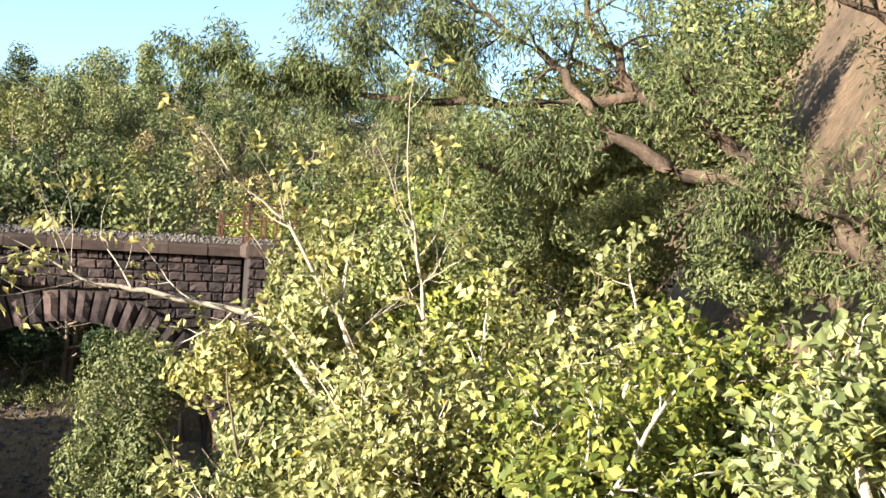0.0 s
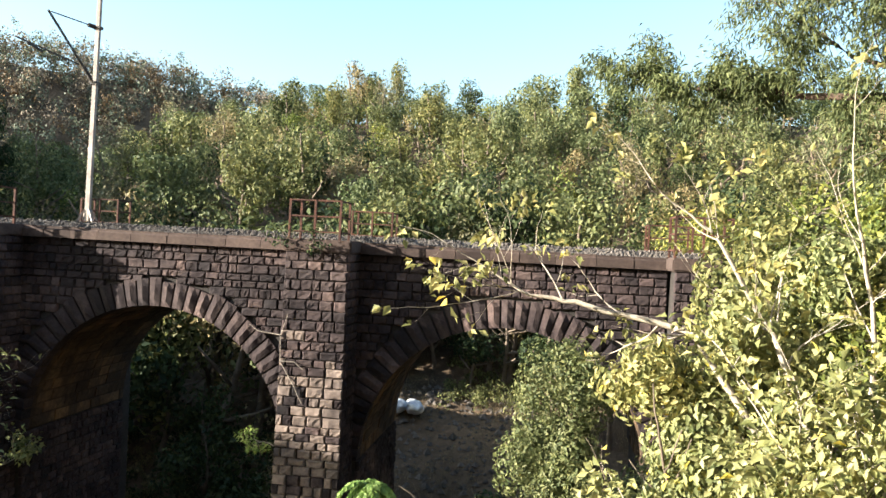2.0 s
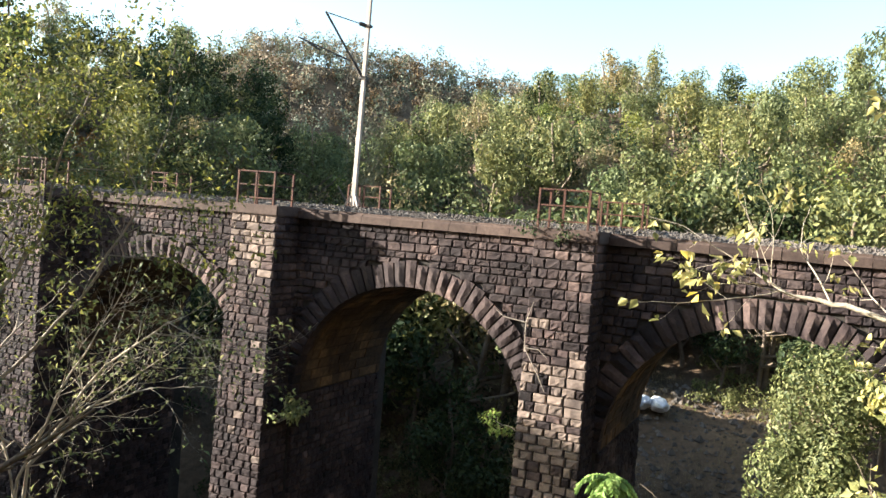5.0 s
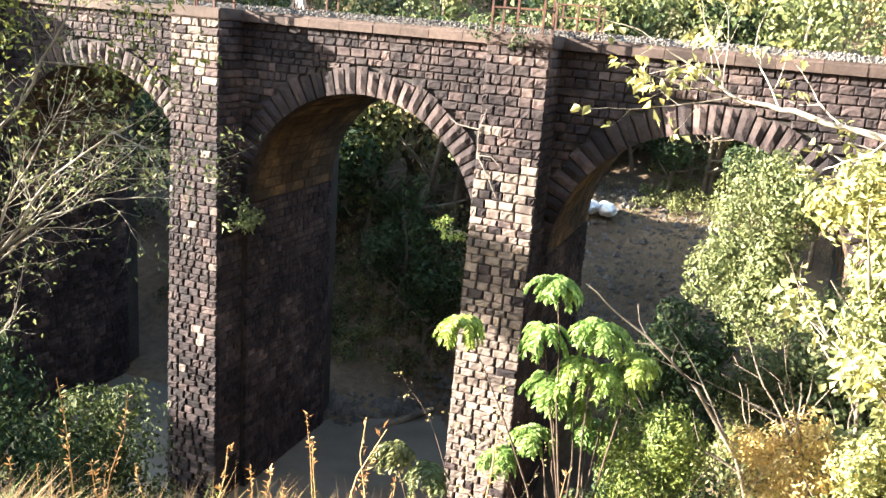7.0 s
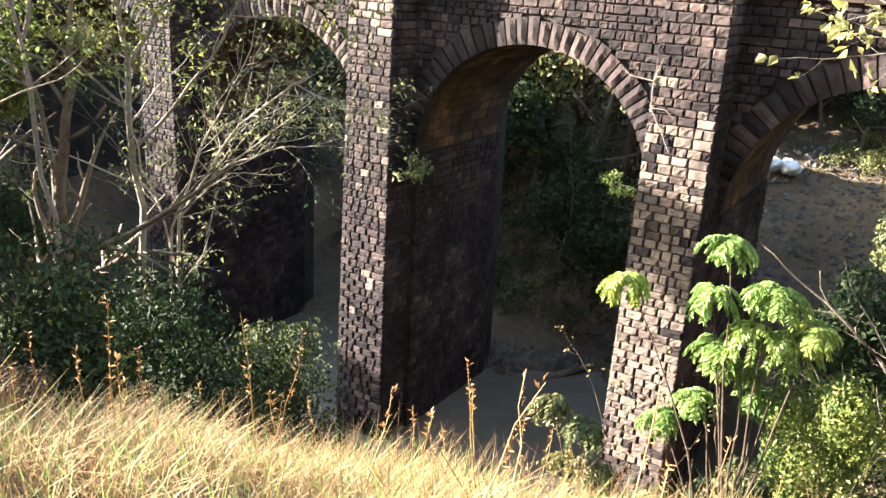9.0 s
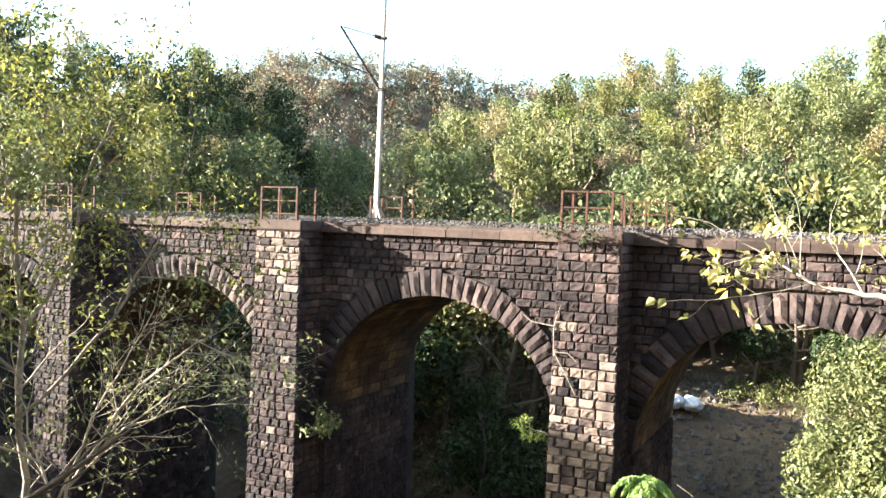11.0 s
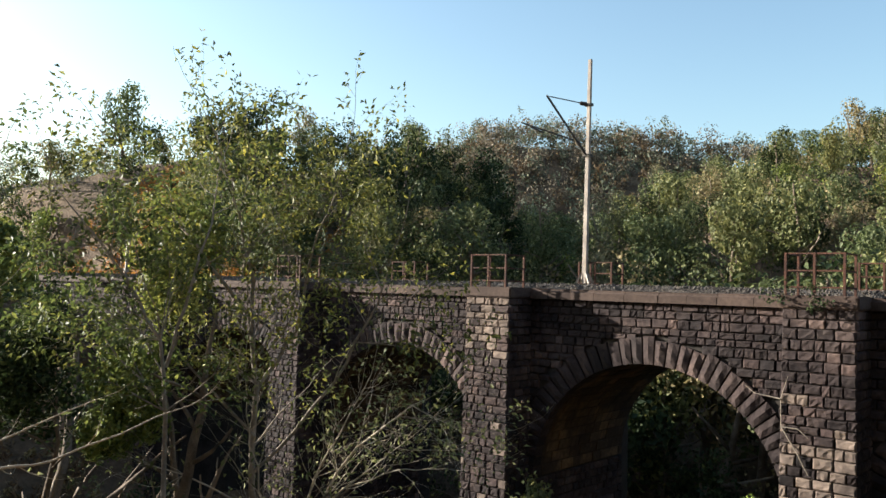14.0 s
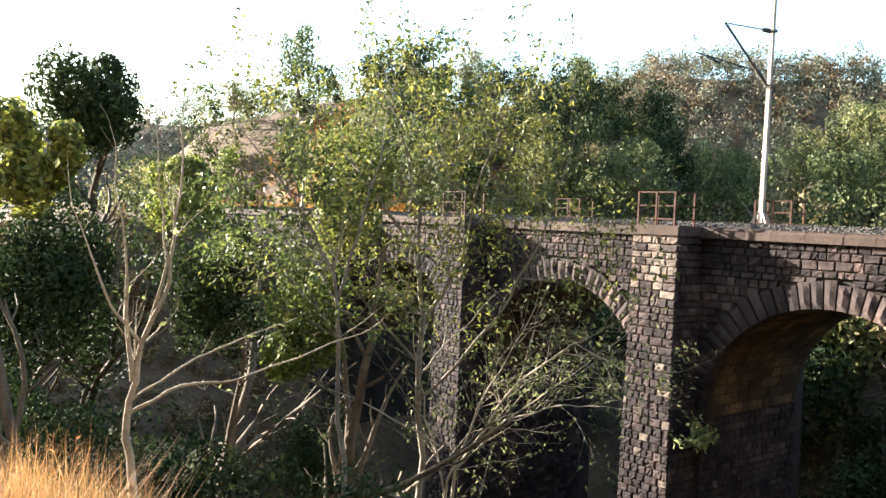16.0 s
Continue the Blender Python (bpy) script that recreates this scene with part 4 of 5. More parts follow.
grown("yellowing_shrub", "long bare whitish branches with yellow leaves reaching from the shrub", "shrub", b4,
      [((b4, (22.4, -14.9, -3.0), (21.0, -14.6, -1.1), (19.4, -14.5, -0.75), (18.75, -14.5, -0.7), (18.2, -14.5, -0.4)), 0.07, 0.012),
       ((b4, (22.8, -15.0, -3.0), (22.0, -15.0, -1.0), (21.2, -15.2, 0.2), (20.7, -15.2, 0.6)), 0.06, 0.012),
       ((b4, (23.2, -15.2, -2.5), (23.0, -15.6, -0.5), (22.6, -15.9, 1.0)), 0.06, 0.012)],
      800, PALE_BARK, L_YELLOW, (0.15, 0.085), 58, dict(SC, kids=(2, 2, 1, 0)), 0.5, 0.12, 0.4, 0.6, "yellowing shrubs", 0.9)
# feathery tree leaning in from the right
FC = dict(kids=(4, 4, 4, 0), spread=0.6, ratio=0.62, up=(0.0, 0.03, 0.0, -0.04), wander=0.14, taper=0.5)
b5 = on(29.2, -19.3)
grown("feathery_tree", "leaning thorn tree with a rough brown trunk and feathery foliage", "tree", b5,
      [((b5, (28.82, -18.78, -0.51), (28.33, -18.21, 0.26), (27.89, -17.31, 1.07), (27.23, -16.2, 2.11), (26.63, -15.26, 2.66)), 0.21, 0.09, 0.7),
       (((27.75, -17.1, 1.15), (26.68, -16.03, 1.47), (26.0, -15.57, 1.88), (25.39, -15.2, 1.51), (24.55, -14.54, 1.31), (23.96, -14.07, 1.52)), 0.14, 0.04, 0.5),
       (((26.0, -15.57, 1.88), (25.57, -14.73, 2.99), (24.95, -13.85, 3.74), (24.3, -12.6, 5.0)), 0.10, 0.025, 0.9),
       (((26.63, -15.26, 2.66), (25.01, -13.87, 2.5), (22.91, -12.56, 2.65), (21.37, -11.71, 2.9), (20.2, -11.2, 3.25)), 0.10, 0.012, 0.34),
       (((26.63, -15.26, 2.66), (26.0, -14.6, 4.0), (25.7, -14.24, 5.3)), 0.09, 0.03, 0.9),
       (((25.0, -13.9, 2.5), (23.6, -12.6, 3.3), (22.8, -12.2, 4.0)), 0.06, 0.02, 0.55)],
      46000, DARK_BARK, L_FEATHER, (0.13, 0.028), 61, FC, 0.9, 0.24, 0.3, 0.30, "", 1.3)
b6 = on(30.4, -19.4)
grown("feathery_tree", "dark thorn tree with fine twigs high over the bank", "tree", b6,
      [((b6, (30.2, -19.2, 0.5), (29.6, -18.6, 2.6), (28.6, -18.0, 3.6), (27.9, -17.5, 4.0)), 0.12, 0.03), (((29.6, -18.6, 2.6), (29.2, -18.8, 4.2), (28.6, -18.9, 5.0)), 0.07, 0.03)],
      9000, DARK_BARK, L_DARK, (0.10, 0.03), 62, FC, 0.4, 0.3, 0.4, 0.4, "", 1.0)
# round green trees before the right arch and where the line enters the hillside
crowned("leafy_tree", "bushy green tree growing in front of the arch", "tree", 19.7, -2.7, -5.2, 1.9, 3.0, 15000, (0.14, 0.07), L_GREEN, 63, lobes=24, bark=DARK_BARK, slim=0.5)
crowned("bank_shrub", "pale yellow-green shrub before the arch", "shrub", 20.64, -13.62, -1.84, 1.25, 0.85, 3000, (0.13, 0.07), L_YELLOW, 501, lobes=15, group="bank shrubs", slim=0.4)
crowned("bank_shrub", "yellowing broad-leaved shrub before the arch", "shrub", 21.84, -14.35, -1.4, 1.0, 1.3, 4200, (0.13, 0.07), L_YELLOW, 502, lobes=15, group="bank shrubs", slim=0.4)
crowned("bank_shrub", "yellow-green shrub low on the bank", "shrub", 21.19, -14.72, -2.97, 1.0, 1.2, 4200, (0.13, 0.07), L_YELLOW, 503, lobes=15, group="bank shrubs", slim=0.4)
crowned("bank_shrub", "yellowing shrub under the thorn tree", "shrub", 23.22, -13.7, -0.26, 1.0, 0.9, 3600, (0.13, 0.07), L_YELLOW, 504, lobes=15, group="bank shrubs", slim=0.4)
crowned("bank_shrub", "green shrub under the thorn tree", "shrub", 28.8, -15.16, 0.05, 1.2, 0.9, 4500, (0.11, 0.05), L_GREEN, 505, lobes=15, group="bank shrubs", slim=0.4)
crowned("bank_shrub", "green shrub at the foot of the earth slope", "shrub", 29.19, -16.92, 0.37, 1.0, 1.0, 4200, (0.11, 0.05), L_GREEN, 506, lobes=15, group="bank shrubs", slim=0.4)
crowned("bank_shrub", "grey-green scrub under the thorn tree", "shrub", 27.82, -13.17, 0.69, 1.5, 1.2, 5000, (0.11, 0.05), L_FEATHER, 507, lobes=15, group="bank shrubs", slim=0.4)
crowned("bank_shrub", "grey-green scrub behind the yellowing shrubs", "shrub", 25.88, -10.97, 0.83, 1.5, 1.3, 5000, (0.11, 0.05), L_FEATHER, 508, lobes=15, group="bank shrubs", slim=0.4)
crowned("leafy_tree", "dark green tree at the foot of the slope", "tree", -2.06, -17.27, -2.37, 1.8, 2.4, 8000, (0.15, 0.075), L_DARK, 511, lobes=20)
crowned("leafy_tree", "bright yellow-green tree beside the line", "tree", -18.27, -11.99, 0.45, 1.9, 2.2, 5000, (0.22, 0.12), L_FRESH, 512, lobes=18)
crowned("dark_shrub", "tall dark undergrowth below the arch", "shrub", 18.2, -8.6, -6.9, 1.5, 1.7, 7000, (0.14, 0.07), L_DARK, 76, lobes=16)
crowned("leafy_tree", "grey-green tree on the bank below the arch", "tree", 21.4, -7.0, -6.9, 1.8, 2.0, 9000, (0.13, 0.065), L_GREEN, 77, lobes=18)
crowned("bank_shrub", "dense green bush below the arch", "shrub", 20.25, -7.56, -7.66, 1.3, 1.3, 6000, (0.12, 0.055), L_GREEN, 72, lobes=16, group="bank shrubs", slim=0.4)
crowned("bank_shrub", "dark green bush below the arch", "shrub", 21.38, -6.66, -7.31, 1.4, 1.2, 5000, (0.12, 0.055), L_DARK, 73, lobes=16, group="bank shrubs", slim=0.4)
crowned("bank_shrub", "fresh green fine-leaved bush beside the sapling", "shrub", 18.45, -15.4, -6.0, 0.85, 1.35, 9500, (0.075, 0.035), L_FRESH, 78, lobes=18, group="bank shrubs", stems=3)
crowned("bank_shrub", "ochre drying shrub on the sunny bank", "shrub", 20.35, -14.3, -5.9, 1.0, 1.0, 6500, (0.075, 0.035), L_OCHRE, 79, lobes=16, group="bank shrubs", stems=3)
crowned("bank_shrub", "yellowing shrub on the sunny bank", "shrub", 21.2, -14.9, -5.6, 0.9, 1.0, 6500, (0.08, 0.04), L_YELLOW, 75, lobes=16, group="bank shrubs", stems=3)
crowned("bank_shrub", "low green bush on the sunny bank", "shrub", 19.2, -16.9, -7.0, 0.6, 0.6, 4000, (0.075, 0.035), L_GREEN, 74, lobes=12, group="bank shrubs", stems=3)
for k, (x, y, th, rx, rz, m_) in enumerate(((24.6, -3.6, 8.0, 2.4, 5.0, L_GREEN), (27.6, -5.0, 8.0, 2.8, 5.2, L_FRESH), (31.5, -5.5, 6.5, 3.0, 4.6, L_GREEN), (35.5, -6.0, 4.0, 3.0, 4.2, L_WOOD1), (29.5, -9.5, 6.0, 2.6, 4.2, L_GREEN), (26.0, 13.0, 6.0, 3.2, 4.4, L_FRESH), (32, 13.5, 5.0, 3.2, 4.4, L_GREEN))):
    lobed("leafy_tree", "dense green tree crowding the end of the viaduct", "tree", on(x, y), th, rx, rz, 12000, (0.2, 0.11), m_, 64 + k, 22, "trees at the viaduct end")
for k, (x, y, h_, m_, n) in enumerate(((17.4, -8.5, 3.0, L_DARK, 7000), (20.5, -9.5, 3.4, L_GREEN, 8000), (23.4, -8.0, 4.5, L_GREEN, 9000),
                                       (21.2, -17.6, 1.0, L_OCHRE, 4500), (21.8, -20.0, 0.8, L_OCHRE, 3600), (24.6, -12.0, 5.0, L_GREEN, 9000),
                                       (28, -10, 5, L_GREEN, 9000), (22.0, -13.0, 3.4, L_FRESH, 8000), (22.6, -18.2, 2.2, L_FRESH, 6500), (25.6, -15.4, 4.6, L_DARK, 8000), (29.5, -13.4, 4.5, L_GREEN, 8000),
                                       (18.4, -13.0, 2.6, L_DARK, 7000), (20.8, -11.6, 3.0, L_DARK, 7000), (17.6, -10.8, 2.4, L_GREEN, 6500), (22.4, -15.0, 2.8, L_YELLOW, 8000), (18.0, -5.0, 3.6, L_DARK, 8000), (22.5, -4.6, 5.5, L_GREEN, 9000), (22.4, -21.2, 0.9, L_YELLOW, 3500))):
    lobed("bank_shrub", ("ochre drying" if m_ == L_OCHRE else "yellow-green" if m_ == L_YELLOW else "bright green" if m_ in (L_LIME, L_FRESH) else "dense green") + " shrub on the sunny bank", "shrub", on(x, y),
          h_ * 0.1, h_ * 0.78, h_ * 0.6, n, (0.11, 0.055) if h_ < 2 else (0.16, 0.085), m_, 80 + k, 14, "bank shrubs", None, 3)


# sapling with umbrella whorls of drooping compound leaves
def sapling(base, tops, seed, mat):
    g, r = np.random.default_rng(seed), random.Random(seed)
    ob = tagged(new("sapling"), "young tree with bright green umbrella-like leaf whorls on thin stems", "tree")
    ob.matrix_basis = Matrix.Translation(base)
    base = Vector(base)
    for x, y, z, rad in tops:
        top = Vector((x, y, z)) - base
        V, F = [], []
        pts = []
        for k in range(7):
            t = k / 6
            p = Vector((top.x * t ** 1.5, top.y * t ** 1.5, top.z * t)) + Vector((r.gauss(0, 0.03), r.gauss(0, 0.03), 0)) * (k not in (0, 6))
            pts.append(p)
        tube(V, F, pts, [0.028 * (1 - 0.75 * k / 6) for k in range(7)], 6)
        stem = part("stem", mesh_of("stem", V, F, DARK_BARK, True), ob)
        B, A = [], []
        for k in range(30):
            a, lift = r.uniform(0, 6.28), r.uniform(-0.25, 0.75)
            d = Vector((math.cos(a), math.sin(a), lift))
            p = top.copy()
            L = rad * r.uniform(0.75, 1.2)
            for q in range(13):
                d = (d + Vector((0, 0, -0.15))).normalized()
                p = p + d * L / 13
                side = d.cross(Vector((0, 0, 1))).normalized()
                for s_ in (-1, 1, -0.4):
                    B.append(p), A.append(side * s_ + d * 0.5 + Vector((0, 0, -0.35)))
        part("leaf_whorl", leaf_mesh("leaf_whorl", g, np.array(B), np.array(A), 0.095, 0.034, mat), stem)
    return ob


sapling(on(17.5, -16.3), ((16.8, -15.74, -3.25, 0.42), (16.72, -15.8, -3.95, 0.45), (17.45, -15.63, -3.8, 0.5), (17.75, -15.59, -4.45, 0.55), (16.84, -15.74, -4.7, 0.42), (16.76, -15.75, -5.5, 0.42),
                          (17.28, -15.8, -4.35, 0.5), (15.6, -16.06, -3.95, 0.42), (18.0, -15.57, -4.2, 0.42), (17.2, -15.5, -5.0, 0.45), (17.5, -15.3, -5.4, 0.42), (16.3, -15.9, -5.9, 0.35)), 81, L_LIME)
sapling(on(15.5, -16.3), ((14.82, -16.35, -6.0, 0.38), (15.3, -16.15, -6.35, 0.42), (15.15, -16.3, -6.9, 0.36), (15.6, -16.0, -7.1, 0.36)), 82, L_GREEN)
# thin leafless stems rising out of the grass beside the sapling
for k, (x, y, tx, ty, h_) in enumerate(((16.9, -16.6, -0.5, 0.1, 2.6), (17.15, -16.8, -0.35, 0.2, 2.2), (16.5, -16.9, -0.6, 0.0, 1.6), (17.9, -16.6, 0.1, 0.1, 2.4), (18.4, -16.9, 0.25, 0.1, 2.0), (16.1, -17.3, -0.3, 0.1, 1.2), (15.2, -16.9, -0.5, 0.2, 1.0))):
    plant("bare_shrub", "thin dark leafless stem standing in the dry grass", "shrub", on(x, y), [((0, 0, 0), (tx, ty, 1), h_, 0.008)],
          60, DARK_BARK, L_OCHRE, (0.06, 0.03), 300 + k, dict(levels=2, kids=(3, 2, 0), up=(0.02, 0.05, 0.0), spread=0.4, ratio=0.45, thin=0.5), 0.2, 0.1, "dry_leaves", "bare stems")

# plants rooted in the masonry
plant("pier_plant", "small leafy fig plant rooted in the pier", "plant", (0.1, 0.75, -8.6), [((0, 0, 0), (0.8, -0.3, 0.7), 0.8, 0.03), ((0, 0, 0), (0.6, 0.5, 0.4), 0.7, 0.025)],
      420, PALE_BARK, L_YELLOW, (0.2, 0.1), 91, dict(kids=(3, 3, 2, 0)), 0.3, 0.2, "leaves", "masonry plants")
plant("pier_plant", "yellowish leafy sprig rooted in the pier edge", "plant", (10.3, 0.02, -6.9), [((0, 0, 0), (-0.9, -0.2, 0.9), 0.6, 0.02)],
      160, PALE_BARK, L_LIME, (0.15, 0.08), 92, dict(kids=(3, 2, 2, 0)), 0.2, 0.16, "leaves", "masonry plants")
plant("pier_plant", "dry creeper tuft on the parapet", "plant", (10.7, 0.0, -0.3), [((0, 0, 0), (-0.5, -0.4, 0.4), 0.5, 0.02), ((0.4, 0, 0), (0.4, -0.4, 0.3), 0.5, 0.02)],
      260, BARK, L_DARK, (0.12, 0.07), 93, dict(kids=(3, 2, 2, 0)), 0.6, 0.14, "leaves", "masonry plants")
vine = tagged(new("creeper"), "leafless pale creeper clinging to the pier face", "creeper")
vine.matrix_basis = Matrix.Translation((10.4, -0.12, -4.9))
for pts in (((0.55, 0), (0.0, 0.85), (-0.02, 1.7), (0.2, 2.4)), ((-0.02, 1.7), (-0.8, 1.8), (-1.1, 2.0)), ((0.0, 0.85), (0.5, 0.85), (0.8, 0.6)), ((0.55, 0), (0.8, -0.5))):
    V, F = [], []
    tube(V, F, [Vector((x, rng.uniform(-0.03, 0.03), z)) for x, z in pts], [0.022 - 0.004 * k for k in range(len(pts))], 5)
    part("stem", mesh_of("stem", V, F, GREY_BARK, True), vine)


# ---- forest ----
KINDS = [wood_tree(101, L_WOOD1, 3.0, 3.6, 3.0, 1650, 0.36), wood_tree(102, L_WOOD1, 3.6, 3.2, 2.6, 1750, 0.37), wood_tree(103, L_GREEN, 2.6, 3.4, 3.2, 1500, 0.35),
         wood_tree(104, L_WOOD2, 2.7, 3.2, 3.0, 1300, 0.31), wood_tree(105, L_DARK, 3.2, 3.8, 2.6, 1650, 0.37), wood_tree(106, L_FRESH, 2.6, 2.6, 2.0, 1400, 0.30),
         wood_tree(107, L_WOOD2, 2.4, 3.4, 3.4, 800, 0.28)]
tr = random.Random(77)
spots = []


def clear(x, y, gap):
    if any((x - a) ** 2 + (y - b) ** 2 < gap * gap for a, b in spots):
        return False
    return not (-60 < x < 42 and -2.5 < y < 12.5)


tries = 0
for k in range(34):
    # the shaded thicket just behind the bridge, its shade deepened by darker leaf kinds
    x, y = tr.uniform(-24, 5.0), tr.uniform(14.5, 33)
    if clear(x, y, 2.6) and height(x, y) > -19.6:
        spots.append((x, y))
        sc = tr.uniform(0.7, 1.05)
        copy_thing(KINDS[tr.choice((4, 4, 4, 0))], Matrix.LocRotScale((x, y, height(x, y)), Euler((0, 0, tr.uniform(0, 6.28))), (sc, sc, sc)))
# trees behind the arches, several added to shade the dirt slope; mostly dark-leaved
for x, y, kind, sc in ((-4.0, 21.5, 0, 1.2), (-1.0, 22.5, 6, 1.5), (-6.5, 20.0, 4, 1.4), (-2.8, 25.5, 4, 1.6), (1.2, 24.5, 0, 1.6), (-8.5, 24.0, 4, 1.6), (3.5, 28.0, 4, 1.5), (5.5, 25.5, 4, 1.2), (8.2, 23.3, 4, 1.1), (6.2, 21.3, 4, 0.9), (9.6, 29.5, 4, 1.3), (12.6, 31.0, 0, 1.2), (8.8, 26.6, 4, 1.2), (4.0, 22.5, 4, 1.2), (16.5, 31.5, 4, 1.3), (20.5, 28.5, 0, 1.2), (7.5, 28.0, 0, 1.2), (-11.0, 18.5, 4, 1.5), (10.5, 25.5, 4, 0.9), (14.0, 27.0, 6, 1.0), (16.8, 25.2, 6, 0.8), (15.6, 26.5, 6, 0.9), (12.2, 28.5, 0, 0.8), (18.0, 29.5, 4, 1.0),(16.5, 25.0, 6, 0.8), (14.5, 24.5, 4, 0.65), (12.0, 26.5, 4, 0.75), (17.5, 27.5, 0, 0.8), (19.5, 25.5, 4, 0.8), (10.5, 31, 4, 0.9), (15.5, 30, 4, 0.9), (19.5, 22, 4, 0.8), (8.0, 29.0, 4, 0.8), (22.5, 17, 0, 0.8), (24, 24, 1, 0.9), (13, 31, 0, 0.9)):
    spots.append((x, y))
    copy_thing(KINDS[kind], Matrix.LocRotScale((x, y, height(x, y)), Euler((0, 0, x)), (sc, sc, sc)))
while len(spots) < 295 and tries < 60000:
    tries += 1
    yaw_deg = tr.uniform(-24, 74)
    left_side = yaw_deg > 33
    d = tr.uniform(50, 126) if left_side else tr.uniform(58, 172)
    yaw = radians(yaw_deg)
    x, y = 19 - math.sin(yaw) * d, -26.5 + math.cos(yaw) * d
    h = height(x, y)
    if h < -16 or not clear(x, y, 4.6) or y < 13.5 or (4 < x < 20 and y < 27):
        continue
    if 57 < yaw_deg < 69 and 66 < d < 108 and tr.random() < 0.9:
        continue
    spots.append((x, y))
    # on these bearings darker leaf kinds put the hill's shade into the colour
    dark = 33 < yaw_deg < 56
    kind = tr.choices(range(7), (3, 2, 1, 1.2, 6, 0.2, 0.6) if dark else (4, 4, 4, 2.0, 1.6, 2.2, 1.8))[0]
    sc = tr.uniform(0.72, 1.3) * (1.0 if d > 75 else 0.7)
    copy_thing(KINDS[kind], Matrix.LocRotScale((x, y, h), Euler((0, 0, tr.uniform(0, 6.28))), (sc, sc, sc * tr.uniform(0.9, 1.25))))
for k, ob in enumerate(KINDS):
    x, y = 60 + 6 * k, 40 + 3 * k
    ob.matrix_basis = Matrix.Translation((x, y, height(x, y)))


def far_woods(name, label, count, d0, d1, y0, y1, cards, size, mats, seed, bulk=6, lobes=5, bare=False):
    g, r = np.random.default_rng(seed), random.Random(seed)
    for mi, (mat, share) in enumerate(mats):
        P, A, N = [], [], []
        for k in range(int(count * share)):
            d = math.sqrt(r.uniform(d0 * d0, d1 * d1))
            yaw_deg = r.uniform(y0, y1)
            yaw = radians(yaw_deg)
            x, y = 19 - math.sin(yaw) * d, -26.5 + math.cos(yaw) * d
            if -60 < x < 42 and -2.5 < y < 13.5 or bare and 58 < yaw_deg < 69 and 64 < d < 112:
                continue
            h = height(x, y)
            if h < -16 or (4 < x < 20 and y < 27):
                continue
            s_ = r.uniform(0.6, 1.35) * size * bulk
            p, a, nn = crown_cloud(g, lobes, cards, s_, s_ * r.uniform(0.9, 1.4))
            N.append(nn)
            P.append(p + np.array([x, y, h + s_ * r.uniform(0.7, 1.3)]))
            A.append(a)
        P, A, N = np.concatenate(P), np.concatenate(A), np.concatenate(N)
        tagged(part(name, leaf_mesh(name, g, P, A, size, size * 0.65, mat, 0.15, N)), label, "woods", kind="stuff")


far_woods("distant_ridge_woods", "dry wooded slope and crest of the far ridge, leaves tinted with haze", 1500, 230, 350, 12, 46, 84, 0.86, ((L_HAZE1, 0.45), (L_HAZE2, 0.4), (L_RUST2, 0.15)), 201, 5.0, 7)
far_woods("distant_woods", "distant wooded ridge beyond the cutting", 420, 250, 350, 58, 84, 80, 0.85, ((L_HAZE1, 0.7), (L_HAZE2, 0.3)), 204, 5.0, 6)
far_woods("wood_canopy", "closed canopy of smaller trees on the sunny slope", 640, 80, 178, -22, 34, 270, 0.40, ((L_WOOD1, 0.34), (L_WOOD2, 0.2), (L_GREEN, 0.26), (L_DARK, 0.12), (L_FRESH, 0.08)), 203, 7.6, 11)
# more dark leaves than the sunny slope: shade put into the leaf colour
far_woods("hill_canopy", "canopy of trees on the shaded hill, its shade put into darker leaves", 330, 56, 128, 31, 72, 250, 0.37, ((L_DARK, 0.55), (L_WOOD1, 0.3), (L_WOOD2, 0.15)), 205, 7.2, 11, True)
far_woods("undergrowth", "green and dry undergrowth below the forest trees", 800, 44, 110, -22, 74, 90, 0.26, ((L_WOOD1, 0.4), (L_WOOD2, 0.3), (L_DARK, 0.3)), 202, 6, 5, True)


def brush(name, label, count, x0, x1, y0, y1, radius, cards, size, mat, seed):
    gg, r = np.random.default_rng(seed), random.Random(seed)
    P, A, N = [], [], []
    for k in range(count):
        x, y = r.uniform(x0, x1), r.uniform(y0, y1)
        h = height(x, y)
        if h < -19.5:
            continue
        s_ = radius * r.uniform(0.5, 1.5)
        p, a, nn = crown_cloud(gg, 4, cards, s_, s_ * 0.8)
        P.append(p + np.array([x, y, h + s_ * 0.4])), A.append(a + np.array([0, 0, 0.8])), N.append(nn)
    tagged(part(name, leaf_mesh(name, gg, np.concatenate(P), np.concatenate(A), size, size * 0.4, mat, 0.1, np.concatenate(N))), label, "brush", kind="stuff")


brush("dry_brush", "brown dry brush on the slope under the wing wall", 420, -48, -13, -22, 1.0, 0.8, 70, 0.3, L_RUST2, 401)
brush("dry_brush", "olive scrub on the slope under the wing wall", 260, -48, -13, -24, 1.0, 0.9, 70, 0.25, L_WOOD2, 402)
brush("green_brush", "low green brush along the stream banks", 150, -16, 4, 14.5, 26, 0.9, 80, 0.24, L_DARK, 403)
brush("green_brush", "green weeds on the shaded bank", 110, -6, 5, 14.0, 20, 0.7, 80, 0.2, L_GREEN, 408)
brush("dry_brush", "dry olive scrub on the shaded bank", 200, -6, 9, 13.0, 24, 0.6, 80, 0.2, L_WOOD2, 406)
brush("green_brush", "low green weeds on the dirt slope", 260, 13.0, 26, 21, 36, 0.8, 80, 0.2, L_GREEN, 404)
brush("dry_brush", "orange dry grass and scrub on the cutting slope", 800, -78, -38, 12, 40, 0.9, 60, 0.3, L_RUST, 407)
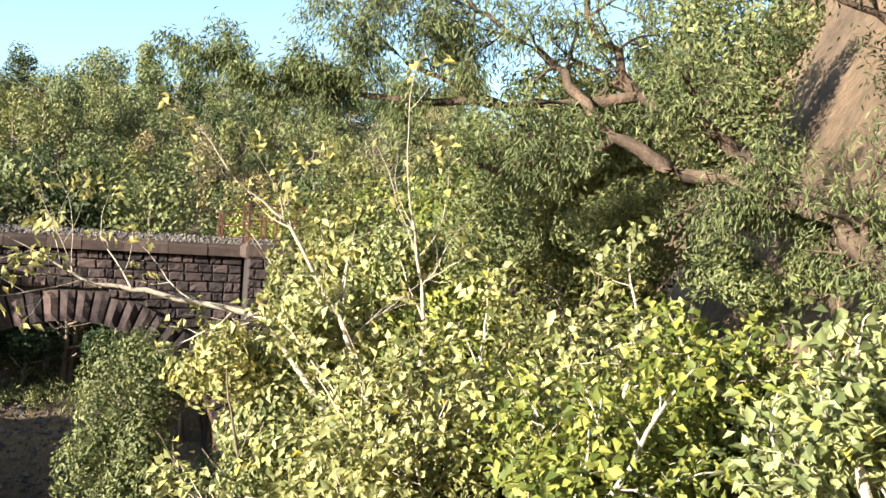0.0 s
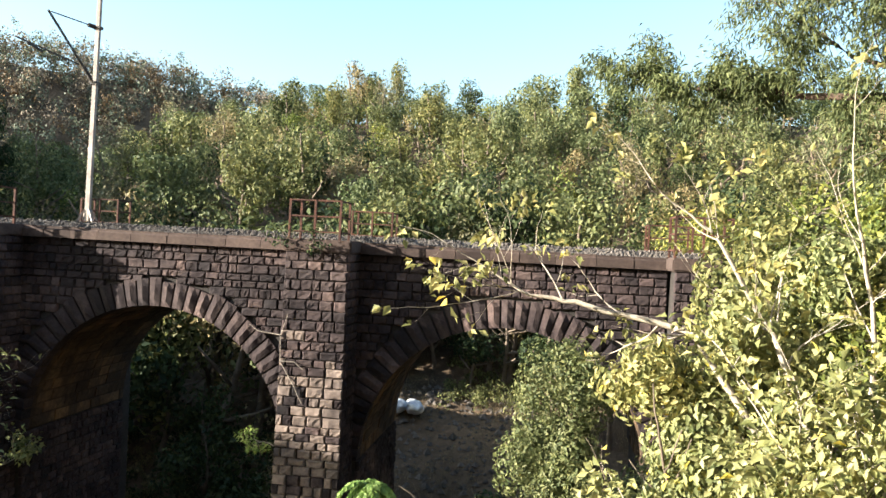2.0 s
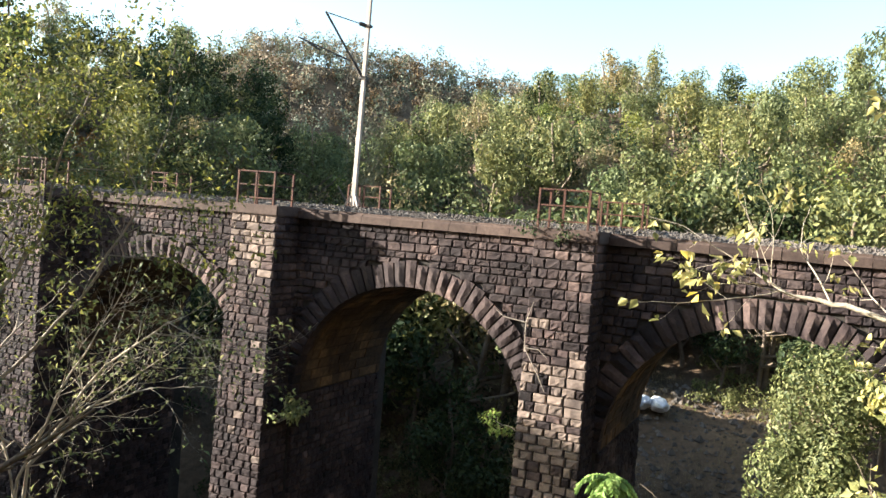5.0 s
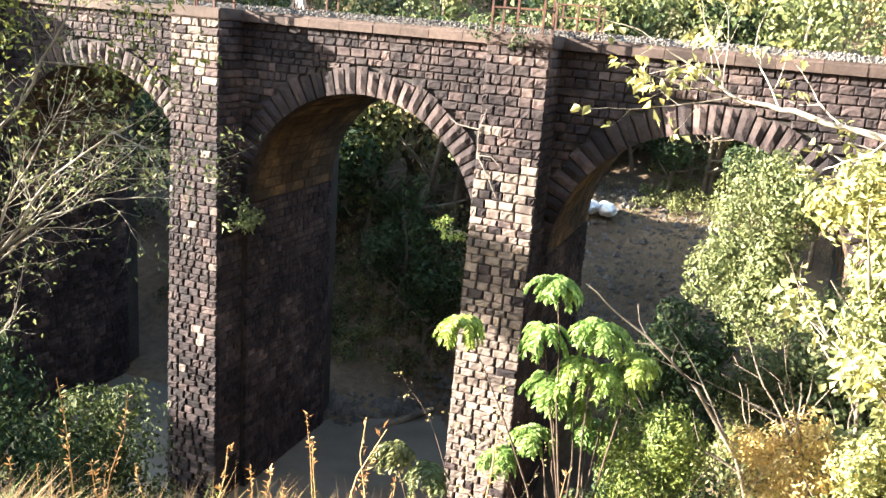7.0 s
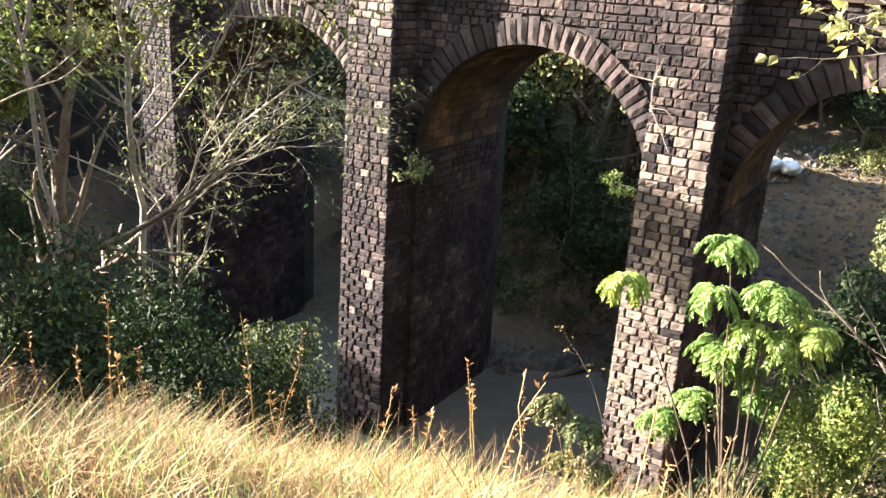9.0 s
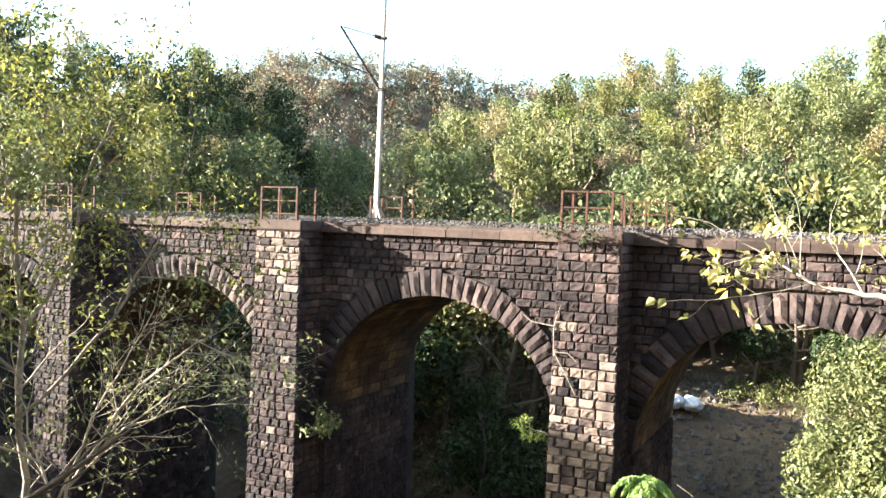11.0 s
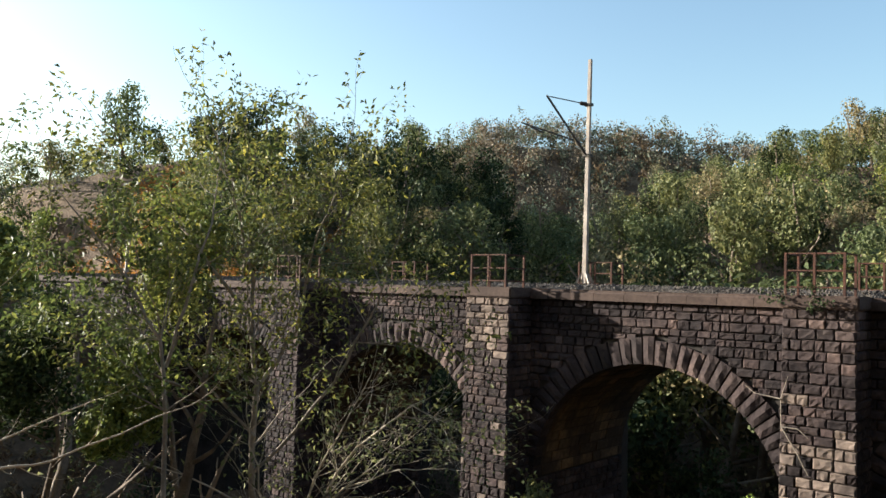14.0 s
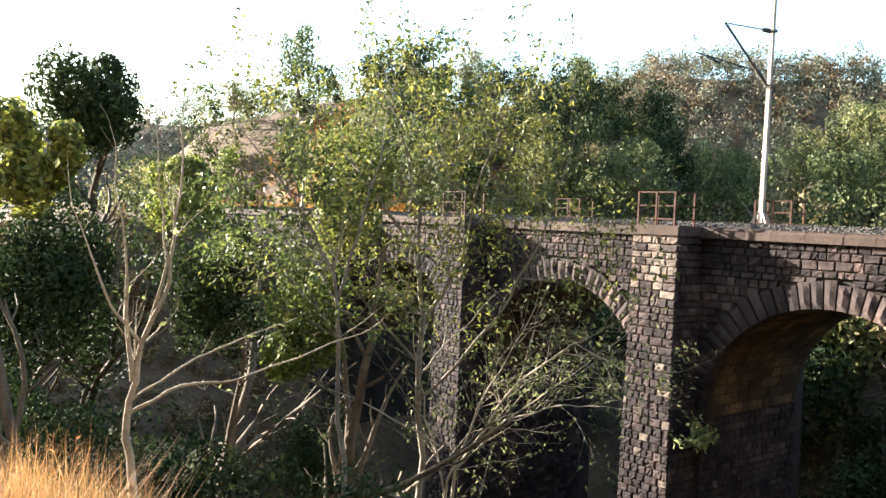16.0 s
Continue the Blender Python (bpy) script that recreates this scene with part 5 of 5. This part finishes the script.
brush("dry_brush", "dry weeds along the near bank", 160, 13, 26, -20, -8, 0.5, 60, 0.16, L_YELLOW, 405)

# ---- dry grass on the near bank ----
g = np.random.default_rng(301)


def grass(name, label, count, x0, x1, y0, y1, tall, mat, test, lean=0.35):
    X, Y = g.uniform(x0, x1, count * 3), g.uniform(y0, y1, count * 3)
    clump = np.array([noise.noise(Vector((x * 0.9, y * 0.9, 2.0))) for x, y in zip(X, Y)])
    keep = [i for i in range(len(X)) if clump[i] > -0.25 and test(X[i], Y[i])][:count]
    X, Y, clump = X[keep], Y[keep], clump[keep]
    Z = np.array([height(x, y) for x, y in zip(X, Y)])
    n = len(X)
    H = tall * g.uniform(0.45, 1.25, n) * (0.8 + clump * 0.6)
    a = g.uniform(0, 6.28, n)
    d = np.stack([np.cos(a), np.sin(a), np.zeros(n)], 1) * (lean * g.uniform(0.2, 1.3, n) * H)[:, None]
    side = np.stack([-np.sin(a), np.cos(a), np.zeros(n)], 1) * (0.0014 + 0.0022 * g.random(n))[:, None]
    p = np.stack([X, Y, Z - 0.03], 1)
    mid = p + d * 0.3 + np.array([0, 0, 1]) * (H * 0.6)[:, None]
    tip = p + d + np.array([0, 0, 1]) * H[:, None]
    v = np.stack([p - side, p + side, mid - side * 0.8, mid + side * 0.8, tip], 1).reshape(-1, 3)
    i = np.arange(n)[:, None] * 5
    t = np.concatenate([i + np.array([[0, 1, 3]]), i + np.array([[0, 3, 2]]), i + np.array([[2, 3, 4]])], 1).reshape(-1, 3)
    return tagged(part(name, fast_mesh(name, v, t, mat)), label, "grass", kind="stuff")


def near_bank(x, y):
    return math.hypot(x - 19, y + 26.5) > 1.2


grass("dry_grass", "thick golden dry grass on the bank", 92000, 8.5, 25.0, -27.5, -20.5, 0.30, STRAW, near_bank, 1.3)
grass("dry_grass", "sparse dry grass further down the slope", 26000, 8, 30, -21.0, -9, 0.5, STRAW, near_bank, 0.7)
grass("tall_dry_grass", "tall dry grass clumps at the edge of the bank", 20000, 8.5, 14.0, -27.0, -23.6, 0.55, STRAW, near_bank, 0.6)
grass("tall_dry_grass", "tall straw clump beside the dead tree", 9000, 12.6, 15.0, -26.2, -24.3, 0.75, STRAW, near_bank, 0.45)
grass("green_grass", "scattered green grass blades among straw", 7000, 12, 22, -25.5, -20, 0.36, L_LIME, near_bank, 0.7)
grass("bank_grass", "olive grass on the far bank", 26000, -4, 24, 13, 32, 0.5, L_WOOD2, lambda x, y: noise.noise(Vector((x * 0.25, y * 0.25, 9))) > -0.05, 0.7)

# tall seed stalks
B, A = [], []
sr = random.Random(9)
V, F = [], []
for k in range(96):
    x, y = (sr.uniform(11.5, 18.5), sr.uniform(-24.6, -21.8)) if k < 54 else (sr.uniform(12.2, 15.0), sr.uniform(-26.0, -24.2))
    z = height(x, y)
    h = sr.uniform(0.45, 0.95)
    d = Vector((sr.gauss(0, 0.12), sr.gauss(0, 0.12), 1)).normalized()
    p = Vector((x, y, z))
    pts = [p + d * h * q / 4 + Vector((sr.gauss(0, 0.01), 0, 0)) for q in range(5)]
    tube(V, F, pts, [0.006, 0.005, 0.004, 0.003, 0.002], 3)
    for q in range(22):
        t = sr.uniform(0.5, 1.0)
        B.append(p + d * h * t), A.append(Vector((sr.gauss(0, 1), sr.gauss(0, 1), 0.9)))
tagged(part("seed_stalk_stems", mesh_of("seed_stalk_stems", V, F, STRAW)), "tall dry stalks standing out of the grass", "grass", kind="stuff")
tagged(part("seed_heads", leaf_mesh("seed_heads", g, np.array(B), np.array(A), 0.032, 0.009, STRAW)), "dry seed heads on tall grass stalks", "grass", kind="stuff")
